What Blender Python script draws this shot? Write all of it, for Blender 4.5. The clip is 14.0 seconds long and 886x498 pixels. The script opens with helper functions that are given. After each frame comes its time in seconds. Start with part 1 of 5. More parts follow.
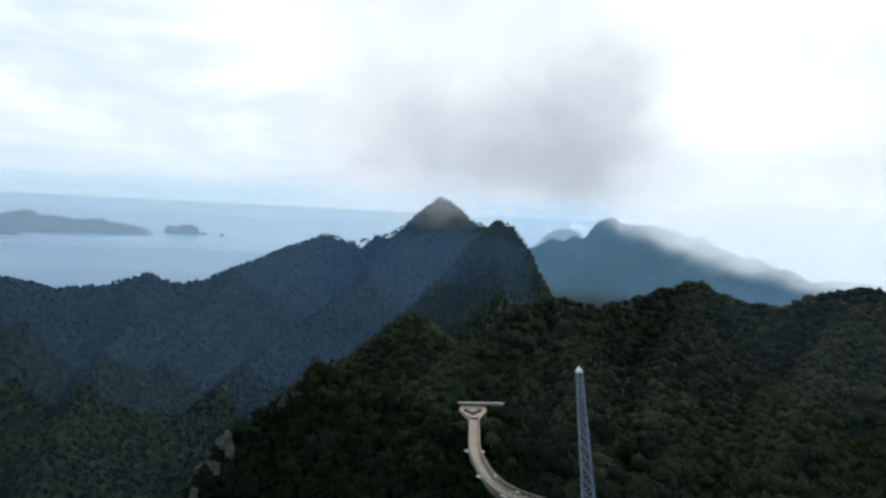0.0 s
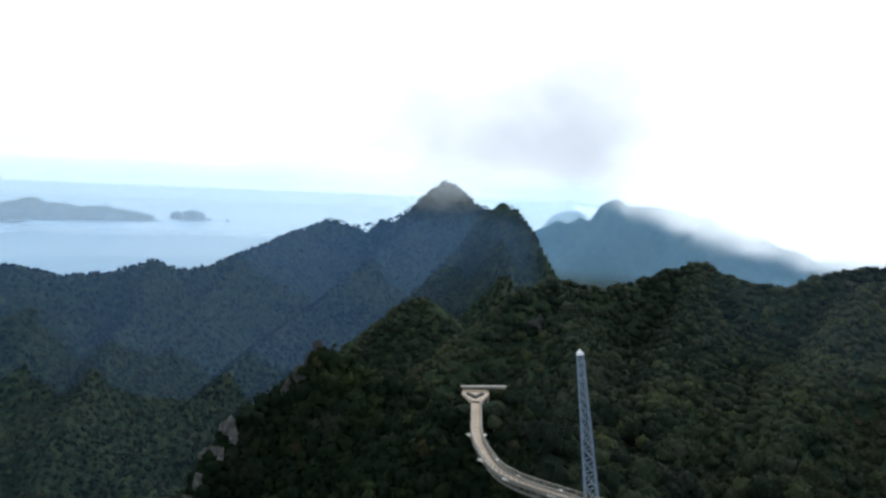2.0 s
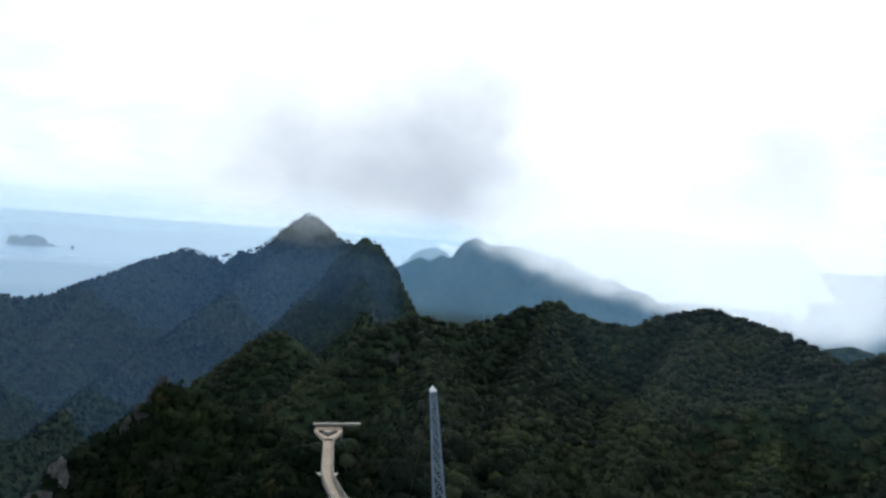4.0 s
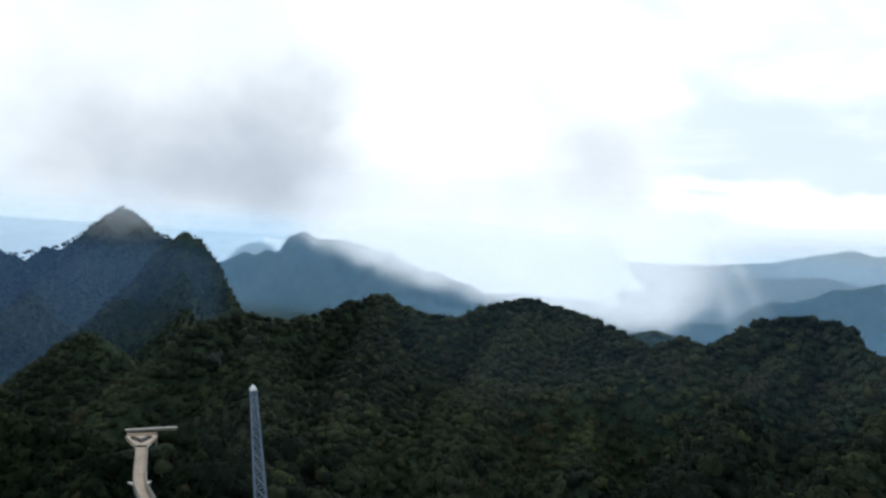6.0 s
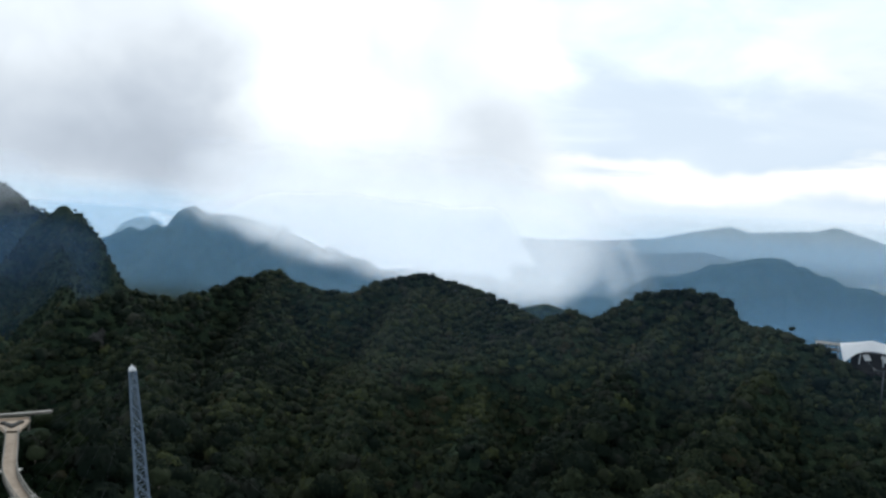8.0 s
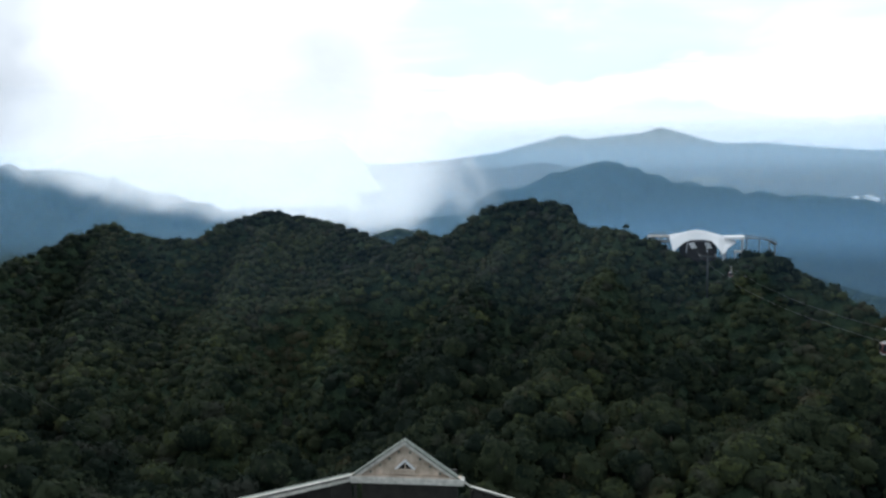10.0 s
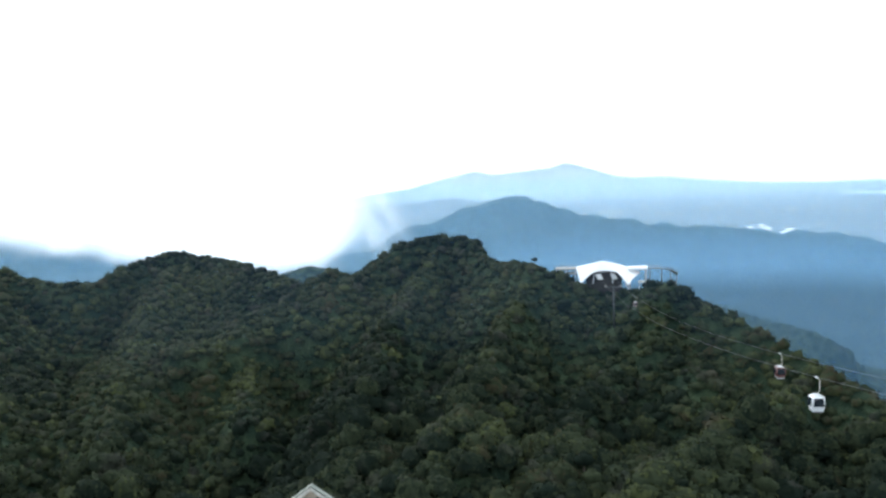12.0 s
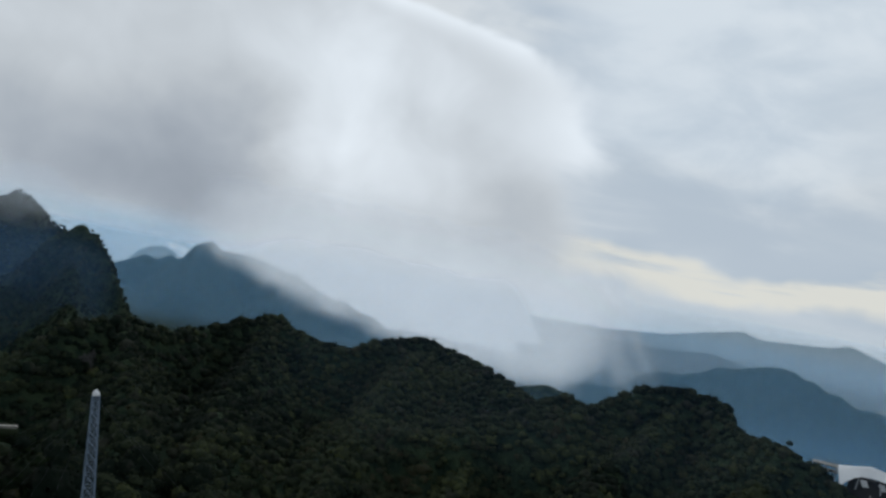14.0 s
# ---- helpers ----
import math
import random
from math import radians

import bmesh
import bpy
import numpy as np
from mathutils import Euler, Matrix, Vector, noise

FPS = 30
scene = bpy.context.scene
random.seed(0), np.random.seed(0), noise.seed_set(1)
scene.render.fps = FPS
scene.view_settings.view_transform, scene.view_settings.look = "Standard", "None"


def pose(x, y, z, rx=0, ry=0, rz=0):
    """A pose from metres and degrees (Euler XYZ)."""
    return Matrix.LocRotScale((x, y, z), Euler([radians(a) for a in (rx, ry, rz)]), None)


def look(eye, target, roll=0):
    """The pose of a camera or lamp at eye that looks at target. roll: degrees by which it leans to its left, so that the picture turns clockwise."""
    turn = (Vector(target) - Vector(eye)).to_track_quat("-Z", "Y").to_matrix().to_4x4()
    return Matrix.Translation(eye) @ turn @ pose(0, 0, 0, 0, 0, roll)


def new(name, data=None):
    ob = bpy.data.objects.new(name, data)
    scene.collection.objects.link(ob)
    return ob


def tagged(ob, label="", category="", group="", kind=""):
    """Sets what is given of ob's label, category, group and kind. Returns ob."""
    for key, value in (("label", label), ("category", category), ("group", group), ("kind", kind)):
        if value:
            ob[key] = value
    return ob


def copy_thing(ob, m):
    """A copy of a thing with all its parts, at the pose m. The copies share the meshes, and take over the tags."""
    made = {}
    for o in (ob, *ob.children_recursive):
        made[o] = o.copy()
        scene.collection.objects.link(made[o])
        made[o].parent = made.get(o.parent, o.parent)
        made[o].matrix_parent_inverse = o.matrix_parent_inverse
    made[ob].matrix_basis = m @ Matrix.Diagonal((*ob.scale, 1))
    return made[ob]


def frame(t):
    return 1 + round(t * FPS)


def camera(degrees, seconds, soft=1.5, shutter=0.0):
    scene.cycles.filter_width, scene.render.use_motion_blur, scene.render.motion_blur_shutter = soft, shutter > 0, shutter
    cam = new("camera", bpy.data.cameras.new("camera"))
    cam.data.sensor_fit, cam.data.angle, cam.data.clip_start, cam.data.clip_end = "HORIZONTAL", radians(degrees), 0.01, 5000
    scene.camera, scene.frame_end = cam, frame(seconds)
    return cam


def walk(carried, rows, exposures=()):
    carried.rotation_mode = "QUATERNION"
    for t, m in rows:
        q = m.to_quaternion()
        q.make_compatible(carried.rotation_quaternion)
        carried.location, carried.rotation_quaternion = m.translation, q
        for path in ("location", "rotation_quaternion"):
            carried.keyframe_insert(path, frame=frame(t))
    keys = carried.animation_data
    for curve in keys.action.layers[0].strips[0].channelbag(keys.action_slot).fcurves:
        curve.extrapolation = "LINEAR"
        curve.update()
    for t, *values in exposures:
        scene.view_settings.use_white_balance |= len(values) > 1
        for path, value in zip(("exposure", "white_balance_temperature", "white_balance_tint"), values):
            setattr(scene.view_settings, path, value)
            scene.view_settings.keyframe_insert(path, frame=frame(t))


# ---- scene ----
cam = camera(57.3, 14.0, soft=2.6)
# seconds, x, y, yaw, pitch, roll: a slow walk along a summit deck while panning to the right
PATH = [
    (0.0, 0.00, 0.00, -0.00, -2.95, -3.00),
    (0.5, 0.28, 0.25, -0.33, -3.56, -1.46),
    (1.0, 0.48, 0.53, -3.12, -3.56, -4.20),
    (1.5, 0.75, 0.78, -0.71, -3.88, -4.30),
    (2.0, 1.06, 1.02, 0.36, -4.14, -2.41),
    (2.5, 1.31, 1.22, -3.62, -3.35, -4.22),
    (5.0, 2.70, 2.17, -16.34, -0.23, -2.92),
    (5.5, 2.97, 2.42, -22.18, -0.46, -3.93),
    (6.0, 3.35, 2.61, -21.39, -0.65, -4.06),
    (6.5, 3.59, 2.73, -24.60, -0.62, -4.05),
    (7.0, 3.88, 2.80, -29.89, -1.68, -3.97),
    (7.5, 4.25, 2.84, -27.52, -0.77, -4.28),
    (8.0, 4.61, 2.83, -28.74, -1.85, -4.22),
    (8.5, 4.96, 2.74, -34.43, -3.80, -1.11),
    (11.0, 6.72, 2.46, -41.29, -6.60, 0.51),
    (11.5, 7.04, 2.49, -44.21, -4.05, -0.11),
    (12.0, 7.38, 2.53, -45.91, -4.30, 1.76),
    (12.5, 7.74, 2.60, -50.92, -2.43, 1.93),
    (13.0, 8.12, 2.76, -45.11, 4.03, -0.02),
    (13.5, 8.54, 2.96, -35.88, 4.90, -2.09),
    (14.0, 8.97, 3.17, -27.79, 2.75, -11.61),
]
walk(cam, [(t, pose(x, y, 0, 90 + p, r, w)) for t, x, y, w, p, r in PATH],
     exposures=[(0, -0.85, 6200, 6), (0.7, -0.7, 6200, 6), (1.5, -0.42, 6180, 6), (2.5, -0.36, 6180, 6), (5, -0.8, 6080, 6), (6.5, -0.75, 6180, 6), (8.5, -0.9, 6120, 6),
                (11, -0.02, 6150, 6), (11.6, 0.35, 6150, 6), (12.5, 0.2, 6150, 6), (13, -0.85, 6050, 6), (13.5, -1.3, 6150, 6), (14, -1.55, 6150, 6)])

# ---- world and sun: bright, hazy overcast ----
def nodes_of(tree):
    tree.nodes.clear()

    def add(kind, **values):
        n = tree.nodes.new(kind)
        for key, v in values.items():
            setattr(n, key, v)
        return n
    return add, tree.links.new


SUN_AZ, SUN_EL = 14.0, 42.0
world = bpy.data.worlds.new("sky")
scene.world = world
world.use_nodes = True
add, link = nodes_of(world.node_tree)


def math_node(op, a, b=None, c=None, clamp=False):
    n = add("ShaderNodeMath", operation=op, use_clamp=clamp)
    for i, v in enumerate((a, b, c)):
        if v is None:
            continue
        if isinstance(v, (int, float)):
            n.inputs[i].default_value = v
        else:
            link(v, n.inputs[i])
    return n.outputs[0]


def ramp(value, lo, hi, to_lo=0.0, to_hi=1.0):
    n = add("ShaderNodeMapRange", interpolation_type="SMOOTHSTEP")
    link(value, n.inputs[0])
    for i, v in enumerate((lo, hi, to_lo, to_hi)):
        n.inputs[i + 1].default_value = v
    return n.outputs[0]


def mix_color(fac, a, b):
    n = add("ShaderNodeMix", data_type="RGBA")
    if isinstance(fac, (int, float)):
        n.inputs[0].default_value = fac
    else:
        link(fac, n.inputs[0])
    for v, s in ((a, n.inputs[6]), (b, n.inputs[7])):
        if isinstance(v, tuple):
            s.default_value = (*v, 1)
        else:
            link(v, s)
    return n.outputs[2]


def noise_tex(vector, scale, detail=4, rough=0.5, distortion=0.0):
    n = add("ShaderNodeTexNoise", noise_dimensions="3D")
    if vector is not None:
        link(vector, n.inputs["Vector"])
    n.inputs["Scale"].default_value, n.inputs["Detail"].default_value = scale, detail
    n.inputs["Roughness"].default_value, n.inputs["Distortion"].default_value = rough, distortion
    return n.outputs["Fac"]


def mapping(vector, scale=(1, 1, 1), place=(0, 0, 0)):
    n = add("ShaderNodeMapping")
    link(vector, n.inputs[0])
    n.inputs["Scale"].default_value, n.inputs["Location"].default_value = scale, place
    return n.outputs[0]


def way_to(az, el):
    a, e = radians(az), radians(el)
    return (math.sin(a) * math.cos(e), math.cos(a) * math.cos(e), math.sin(e))


coord = add("ShaderNodeTexCoord").outputs["Generated"]
sep = add("ShaderNodeSeparateXYZ")
link(coord, sep.inputs[0])
up = sep.outputs[2]
bearing = math_node("MULTIPLY", math_node("ARCTAN2", sep.outputs[0], sep.outputs[1]), 57.2958)
height = math_node("MULTIPLY", math_node("ARCSINE", up), 57.2958)
warp_a = noise_tex(mapping(coord, (1, 1, 1.2), (5, 2, 1)), 5.0, 4, 0.5)
warp_e = noise_tex(mapping(coord, (1, 1, 1.2), (2, 7, 3)), 5.0, 4, 0.5)
billow = noise_tex(mapping(coord, (1, 1, 1), (8, 3, 6)), 11, 4, 0.45, 0.5)
soft_a = math_node("MULTIPLY_ADD", math_node("SUBTRACT", warp_a, 0.5), 12.0, bearing)
soft_e = math_node("MULTIPLY_ADD", math_node("SUBTRACT", warp_e, 0.5), 8.0, height)


def both_of(a, b):
    return math_node("MULTIPLY", a, b)


def between(value, a, b, c, d):
    """1 from b to c, 0 below a and above d."""
    return both_of(ramp(value, a, b), ramp(value, c, d, 1.0, 0.0))


def blob(az, el, wide, tall, inner=0.0, outer=1.35):
    """A soft oval in the cloud: 1 inside, 0 outside."""
    u = math_node("MULTIPLY", math_node("SUBTRACT", soft_a, az), 1.0 / wide)
    v = math_node("MULTIPLY", math_node("SUBTRACT", soft_e, el), 1.0 / tall)
    d = math_node("SQRT", math_node("MULTIPLY_ADD", u, u, both_of(v, v)))
    return ramp(d, inner, outer, 1.0, 0.0)


sky = add("ShaderNodeTexSky", sky_type="NISHITA", sun_disc=False, sun_elevation=radians(SUN_EL), sun_rotation=radians(SUN_AZ))
sky.air_density, sky.dust_density = 1.0, 2.0
blue = add("ShaderNodeMix", data_type="RGBA", blend_type="MULTIPLY")
blue.inputs[0].default_value = 1
link(sky.outputs[0], blue.inputs[6])
blue.inputs[7].default_value = (0.12, 0.12, 0.12, 1)
streaks = noise_tex(mapping(coord, (1, 1, 5.0), (3, 1, 0)), 3.2, 5, 0.5, 0.4)
puffs = noise_tex(mapping(coord, (1, 1, 2.2), (0, 4, 2)), 5.5, 6, 0.52, 0.3)
fine_streaks = noise_tex(mapping(coord, (1, 1, 14), (1, 2, 0)), 2.6, 6, 0.6, 0.3)

# high overcast: blue gaps, white veils, darker and thicker overhead
gap_sky = mix_color(0.85, blue.outputs[2], (1.40, 1.58, 1.82))
veil = mix_color(ramp(puffs, 0.36, 0.62), (1.50, 1.62, 1.78), (2.02, 2.06, 2.12))
over = mix_color(ramp(streaks, 0.26, 0.66), gap_sky, veil)
pale = both_of(ramp(soft_e, -1.0, 9.0, 1.0, 0.0), ramp(bearing, 6.0, 18.0, 1.0, 0.0))
over = mix_color(both_of(pale, 0.85), over, mix_color(ramp(fine_streaks, 0.42, 0.6), (1.24, 1.45, 1.66), (1.42, 1.58, 1.74)))
over = mix_color(both_of(between(soft_a, -24.0, -11.0, 20.0, 30.0), ramp(soft_e, 2.5, 8.5)), over, mix_color(ramp(puffs, 0.3, 0.6), (1.55, 1.64, 1.75), (2.05, 2.07, 2.12)))
east = ramp(soft_a, 30.0, 38.0)
over = mix_color(both_of(both_of(east, 0.9), ramp(soft_e, 10.5, 14.0)), over, mix_color(ramp(puffs, 0.34, 0.6), (1.66, 1.80, 1.98), (2.05, 2.14, 2.26)))
over = mix_color(both_of(both_of(east, between(soft_e, 5.2, 6.6, 9.0, 12.0)), ramp(streaks, 0.38, 0.60, 0.80, 0.15)), over, (1.42, 1.55, 1.73))
over = mix_color(both_of(both_of(east, ramp(height, 1.8, 3.6, 1.0, 0.0)), 0.9), over, (1.62, 1.72, 1.84))
strip = both_of(both_of(east, between(soft_e, 2.4, 3.6, 4.9, 5.9)), ramp(fine_streaks, 0.36, 0.50))
over = mix_color(both_of(strip, 0.9), over, (2.20, 2.08, 1.86))

over = mix_color(both_of(blob(66, 13, 13, 9), 0.7), over, (1.52, 1.58, 1.66))

# the great cloud over the peaks, laid out by bearing and height in degrees
bend = math_node("MAXIMUM", math_node("SUBTRACT", height, 14.6), 0.0)
rim = math_node("MULTIPLY_ADD", both_of(bend, bend), -0.80, 37.0)
rim = math_node("MULTIPLY_ADD", math_node("SUBTRACT", billow, 0.5), 8.0, rim)
inside = math_node("SUBTRACT", rim, bearing)
inside = math_node("MULTIPLY_ADD", math_node("SUBTRACT", warp_a, 0.5), 6.0, inside)
west = ramp(soft_a, -13.0, -2.0)
mass = both_of(both_of(ramp(inside, -1.6, 2.6), west), ramp(soft_e, 19.0, 27.0, 1.0, 0.0))
low_edge = both_of(ramp(height, 0.0, 6.5, 1.0, 0.0), ramp(inside, -4.0, 7.0))
mass = math_node("MAXIMUM", mass, both_of(low_edge, west))
lit = both_of(ramp(inside, 0.0, 10.0, 1.0, 0.0), ramp(soft_e, 5.0, 11.0))
glow = math_node("MULTIPLY_ADD", lit, 0.66, 1.78)
for az, el, wide, tall, change in ((17.5, 6.6, 5.0, 4.5, 0.60), (26.0, 7.4, 5.0, 3.5, 0.22), (18, 14, 9, 5, 0.30), (30.0, 7.0, 6.5, 5.0, -0.34), (32, 2.5, 5.5, 4.5, -0.16),
                                   (5.5, 3.8, 18.0, 6.4, -0.52), (11.0, 4.2, 8.0, 5.0, -0.30), (1.0, 5.2, 7.0, 3.5, -0.10), (10.5, 8.5, 8.0, 3.5, -0.16), (13.0, 11.5, 3.5, 4.0, -0.16),
                                   (22.5, 11.0, 5.0, 3.5, -0.10), (20.0, 12.5, 9.0, 5.5, 0.26)):
    glow = math_node("MULTIPLY_ADD", blob(az, el, wide, tall), change, glow)
glow = both_of(glow, math_node("MULTIPLY_ADD", billow, 0.40, 0.80))
shade = add("ShaderNodeVectorMath", operation="SCALE")
link(mix_color(ramp(glow, 0.9, 1.7), (0.92, 0.985, 1.11), (0.97, 0.995, 1.04)), shade.inputs[0])
link(glow, shade.inputs["Scale"])
whole = mix_color(both_of(mass, 0.97), over, shade.outputs[0])
dim = add("ShaderNodeVectorMath", operation="SCALE")
link(whole, dim.inputs[0])
link(ramp(up, 0.36, 0.85, 1.0, 0.5), dim.inputs["Scale"])
back = add("ShaderNodeBackground")
link(dim.outputs[0], back.inputs[0])
back.inputs[1].default_value = 1.0
link(back.outputs[0], add("ShaderNodeOutputWorld").inputs[0])

sun = new("sun", bpy.data.lights.new("sun", "SUN"))
sun.data.energy, sun.data.angle, sun.data.color = 2.3, radians(30), (1.0, 0.98, 0.95)
sun.matrix_world = look(Vector(way_to(SUN_AZ, SUN_EL)) * 900, (0, 0, 0))


# ---- materials ----
def material(name):
    global add, link
    m = bpy.data.materials.new(name)
    m.use_nodes = True
    add, link = nodes_of(m.node_tree)
    out = add("ShaderNodeOutputMaterial")
    p = add("ShaderNodeBsdfPrincipled")
    link(p.outputs[0], out.inputs[0])
    return m, p, out


def bump(p, height, strength, distance):
    n = add("ShaderNodeBump")
    link(height, n.inputs["Height"])
    n.inputs["Strength"].default_value, n.inputs["Distance"].default_value = strength, distance
    link(n.outputs[0], p.inputs["Normal"])


def object_coord():
    return add("ShaderNodeTexCoord").outputs["Object"]


def attribute(name):
    return add("ShaderNodeAttribute", attribute_name=name).outputs["Fac"]


def leaves_material(name, a, b, c):
    """Foliage: a to b from tree to tree, c as new or dry growth here and there."""
    m, p, out = material(name)
    co = object_coord()
    tint = attribute("tint")
    fine = noise_tex(co, 0.6, 3, 0.6)
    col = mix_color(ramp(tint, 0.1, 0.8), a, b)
    col = mix_color(ramp(tint, 0.93, 1.08), col, mix_color(ramp(noise_tex(co, 0.05, 2, 0.5), 0.5, 0.58), c, (0.075, 0.052, 0.032)))
    col = mix_color(math_node("MULTIPLY", ramp(noise_tex(co, 0.09, 2, 0.5), 0.56, 0.72), 0.5), col, (0.066, 0.066, 0.056))
    col = mix_color(math_node("MULTIPLY", fine, 0.5), col, tuple(v * 0.6 for v in a))
    link(col, p.inputs["Base Color"])
    p.inputs["Roughness"].default_value = 0.75
    p.inputs["Specular IOR Level"].default_value = 0.02
    bump(p, noise_tex(co, 1.1, 4, 0.65), 0.5, 0.4)
    glow = add("ShaderNodeBsdfTranslucent")
    link(col, glow.inputs[0])
    both = add("ShaderNodeMixShader")
    both.inputs[0].default_value = 0.32
    link(p.outputs[0], both.inputs[1]), link(glow.outputs[0], both.inputs[2]), link(both.outputs[0], out.inputs[0])
    return m


M_LEAF = leaves_material("jungle_leaves", (0.0125, 0.0205, 0.0150), (0.0440, 0.0570, 0.0310), (0.105, 0.120, 0.042))

# Dark olive scrub, darkened further: cloud shadow on its hill put into colour.
M_SCRUB = leaves_material("shaded_scrub_leaves", (0.0100, 0.0180, 0.0100), (0.0230, 0.0340, 0.0140), (0.055, 0.068, 0.025))

M_GROUND, p, _ = material("forest_ground")
co = object_coord()
mott = noise_tex(co, 0.035, 6, 0.65)
crowns = noise_tex(co, 0.11, 4, 0.6)
col = mix_color(ramp(crowns, 0.35, 0.68), (0.012, 0.022, 0.015), (0.032, 0.048, 0.026))
col = mix_color(math_node("MULTIPLY", ramp(mott, 0.55, 0.75), 0.5), col, (0.06, 0.06, 0.036))
link(col, p.inputs["Base Color"])
p.inputs["Roughness"].default_value = 0.95
p.inputs["Specular IOR Level"].default_value = 0.05
bump(p, crowns, 1.0, 6.0)

M_SEA, p, _ = material("sea_water")
co = object_coord()
ripple = noise_tex(co, 0.02, 6, 0.6)
link(mix_color(ramp(noise_tex(mapping(co, (1, 0.3, 1)), 0.0012, 4), 0.35, 0.7), (0.18, 0.30, 0.40), (0.25, 0.38, 0.49)), p.inputs["Base Color"])
p.inputs["Roughness"].default_value = 0.35
bump(p, ripple, 0.15, 2.0)


def cloud_material(name, color, density, scale, ragged, detail=4, through_light=0.85):
    """Drifting mist: as dense as the sheet's own thickness says, frayed by noise."""
    global add, link
    m = bpy.data.materials.new(name)
    m.use_nodes = True
    add, link = nodes_of(m.node_tree)
    out = add("ShaderNodeOutputMaterial")
    n = noise_tex(object_coord(), scale, detail, 0.5, 0.2)
    edge = attribute("thick")
    frayed = math_node("ADD", edge, math_node("MULTIPLY", math_node("SUBTRACT", n, 0.5), math_node("MULTIPLY", ramp(edge, 0.0, 0.3), ragged)))
    a = math_node("MULTIPLY", math_node("MULTIPLY", ramp(frayed, 0.02, 0.95), ramp(edge, 0.03, 0.10)), density, clamp=True)
    d, t = add("ShaderNodeBsdfDiffuse"), add("ShaderNodeBsdfTranslucent")
    for s in (d, t):
        s.inputs[0].default_value = (*color, 1)
    body = add("ShaderNodeMixShader")
    body.inputs[0].default_value = through_light
    link(d.outputs[0], body.inputs[1]), link(t.outputs[0], body.inputs[2])
    clear = add("ShaderNodeBsdfTransparent")
    mx = add("ShaderNodeMixShader")
    link(a, mx.inputs[0]), link(clear.outputs[0], mx.inputs[1]), link(body.outputs[0], mx.inputs[2])
    link(mx.outputs[0], out.inputs[0])
    return m


# Aerial haze painted as tinted see-through sheets, bluer near, paler far off.
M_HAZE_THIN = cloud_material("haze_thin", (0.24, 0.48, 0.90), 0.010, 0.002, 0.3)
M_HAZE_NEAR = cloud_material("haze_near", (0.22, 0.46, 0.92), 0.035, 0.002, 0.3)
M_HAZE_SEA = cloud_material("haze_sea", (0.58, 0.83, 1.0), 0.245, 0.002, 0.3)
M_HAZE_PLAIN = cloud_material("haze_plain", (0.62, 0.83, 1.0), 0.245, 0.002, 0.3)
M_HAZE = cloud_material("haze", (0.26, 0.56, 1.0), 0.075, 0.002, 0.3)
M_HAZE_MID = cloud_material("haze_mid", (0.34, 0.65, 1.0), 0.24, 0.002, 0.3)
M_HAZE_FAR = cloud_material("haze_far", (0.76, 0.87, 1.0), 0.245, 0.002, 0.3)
M_CLOUD = cloud_material("cloud_mist", (0.84, 0.865, 0.90), 0.245, 0.003, 0.25, 3, 0.95)
M_CLOUD_THICK, p, _ = material("thick_cloud")
link(mix_color(ramp(noise_tex(object_coord(), 0.004, 4, 0.5), 0.3, 0.7), (0.88, 0.90, 0.93), (0.96, 0.97, 0.98)), p.inputs["Base Color"])
p.inputs["Roughness"].default_value, p.inputs["Specular IOR Level"].default_value = 1.0, 0.0
M_WISP = cloud_material("mist_wisp", (0.80, 0.88, 0.98), 0.245, 0.010, 0.9, 4)


def plain_material(name, a, b, scale, rough=0.6, metal=0.0, relief=0.0, depth=0.02):
    m, p, _ = material(name)
    co = object_coord()
    n = noise_tex(co, scale, 6, 0.65)
    n2 = noise_tex(co, scale * 0.12, 4, 0.5)
    link(mix_color(ramp(math_node("MULTIPLY_ADD", n, 0.6, math_node("MULTIPLY", n2, 0.4)), 0.3, 0.7), a, b), p.inputs["Base Color"])
    p.inputs["Roughness"].default_value, p.inputs["Metallic"].default_value = rough, metal
    if relief:
        bump(p, n, relief, depth)
    return m


M_ROCK = plain_material("limestone", (0.016, 0.0168, 0.016), (0.06, 0.0608, 0.058), 0.9, 0.9, 0, 1.0, 0.6)
M_ROCK_PALE = plain_material("weathered_limestone", (0.024, 0.024, 0.0232), (0.136, 0.136, 0.132), 0.5, 0.9, 0, 1.0, 0.6)
M_DECK = plain_material("weathered_concrete", (0.30, 0.235, 0.175), (0.47, 0.375, 0.285), 1.2, 0.85, 0, 0.3)
M_STEEL = plain_material("painted_steel", (0.12, 0.17, 0.235), (0.21, 0.275, 0.36), 2.0, 0.45, 0.1)
M_RAIL = plain_material("galvanised_rail", (0.13, 0.125, 0.11), (0.25, 0.235, 0.205), 3.0, 0.6, 0.2)
M_CABLE = plain_material("steel_cable", (0.05, 0.055, 0.06), (0.10, 0.105, 0.11), 4.0, 0.5, 0.6)
M_MEMBRANE = plain_material("white_membrane", (0.756, 0.769, 0.783), (0.82, 0.82, 0.82), 0.4, 0.55)
M_CREAM = plain_material("cream_render", (0.3, 0.24, 0.18), (0.72, 0.6, 0.49), 0.9, 0.85, 0, 0.2)
M_TRIM = plain_material("pale_trim", (0.38, 0.37, 0.33), (0.72, 0.69, 0.63), 1.6, 0.7)
M_ROOF = plain_material("grey_green_roof", (0.09, 0.104, 0.088), (0.19, 0.21, 0.176), 1.5, 0.7, 0, 0.3)
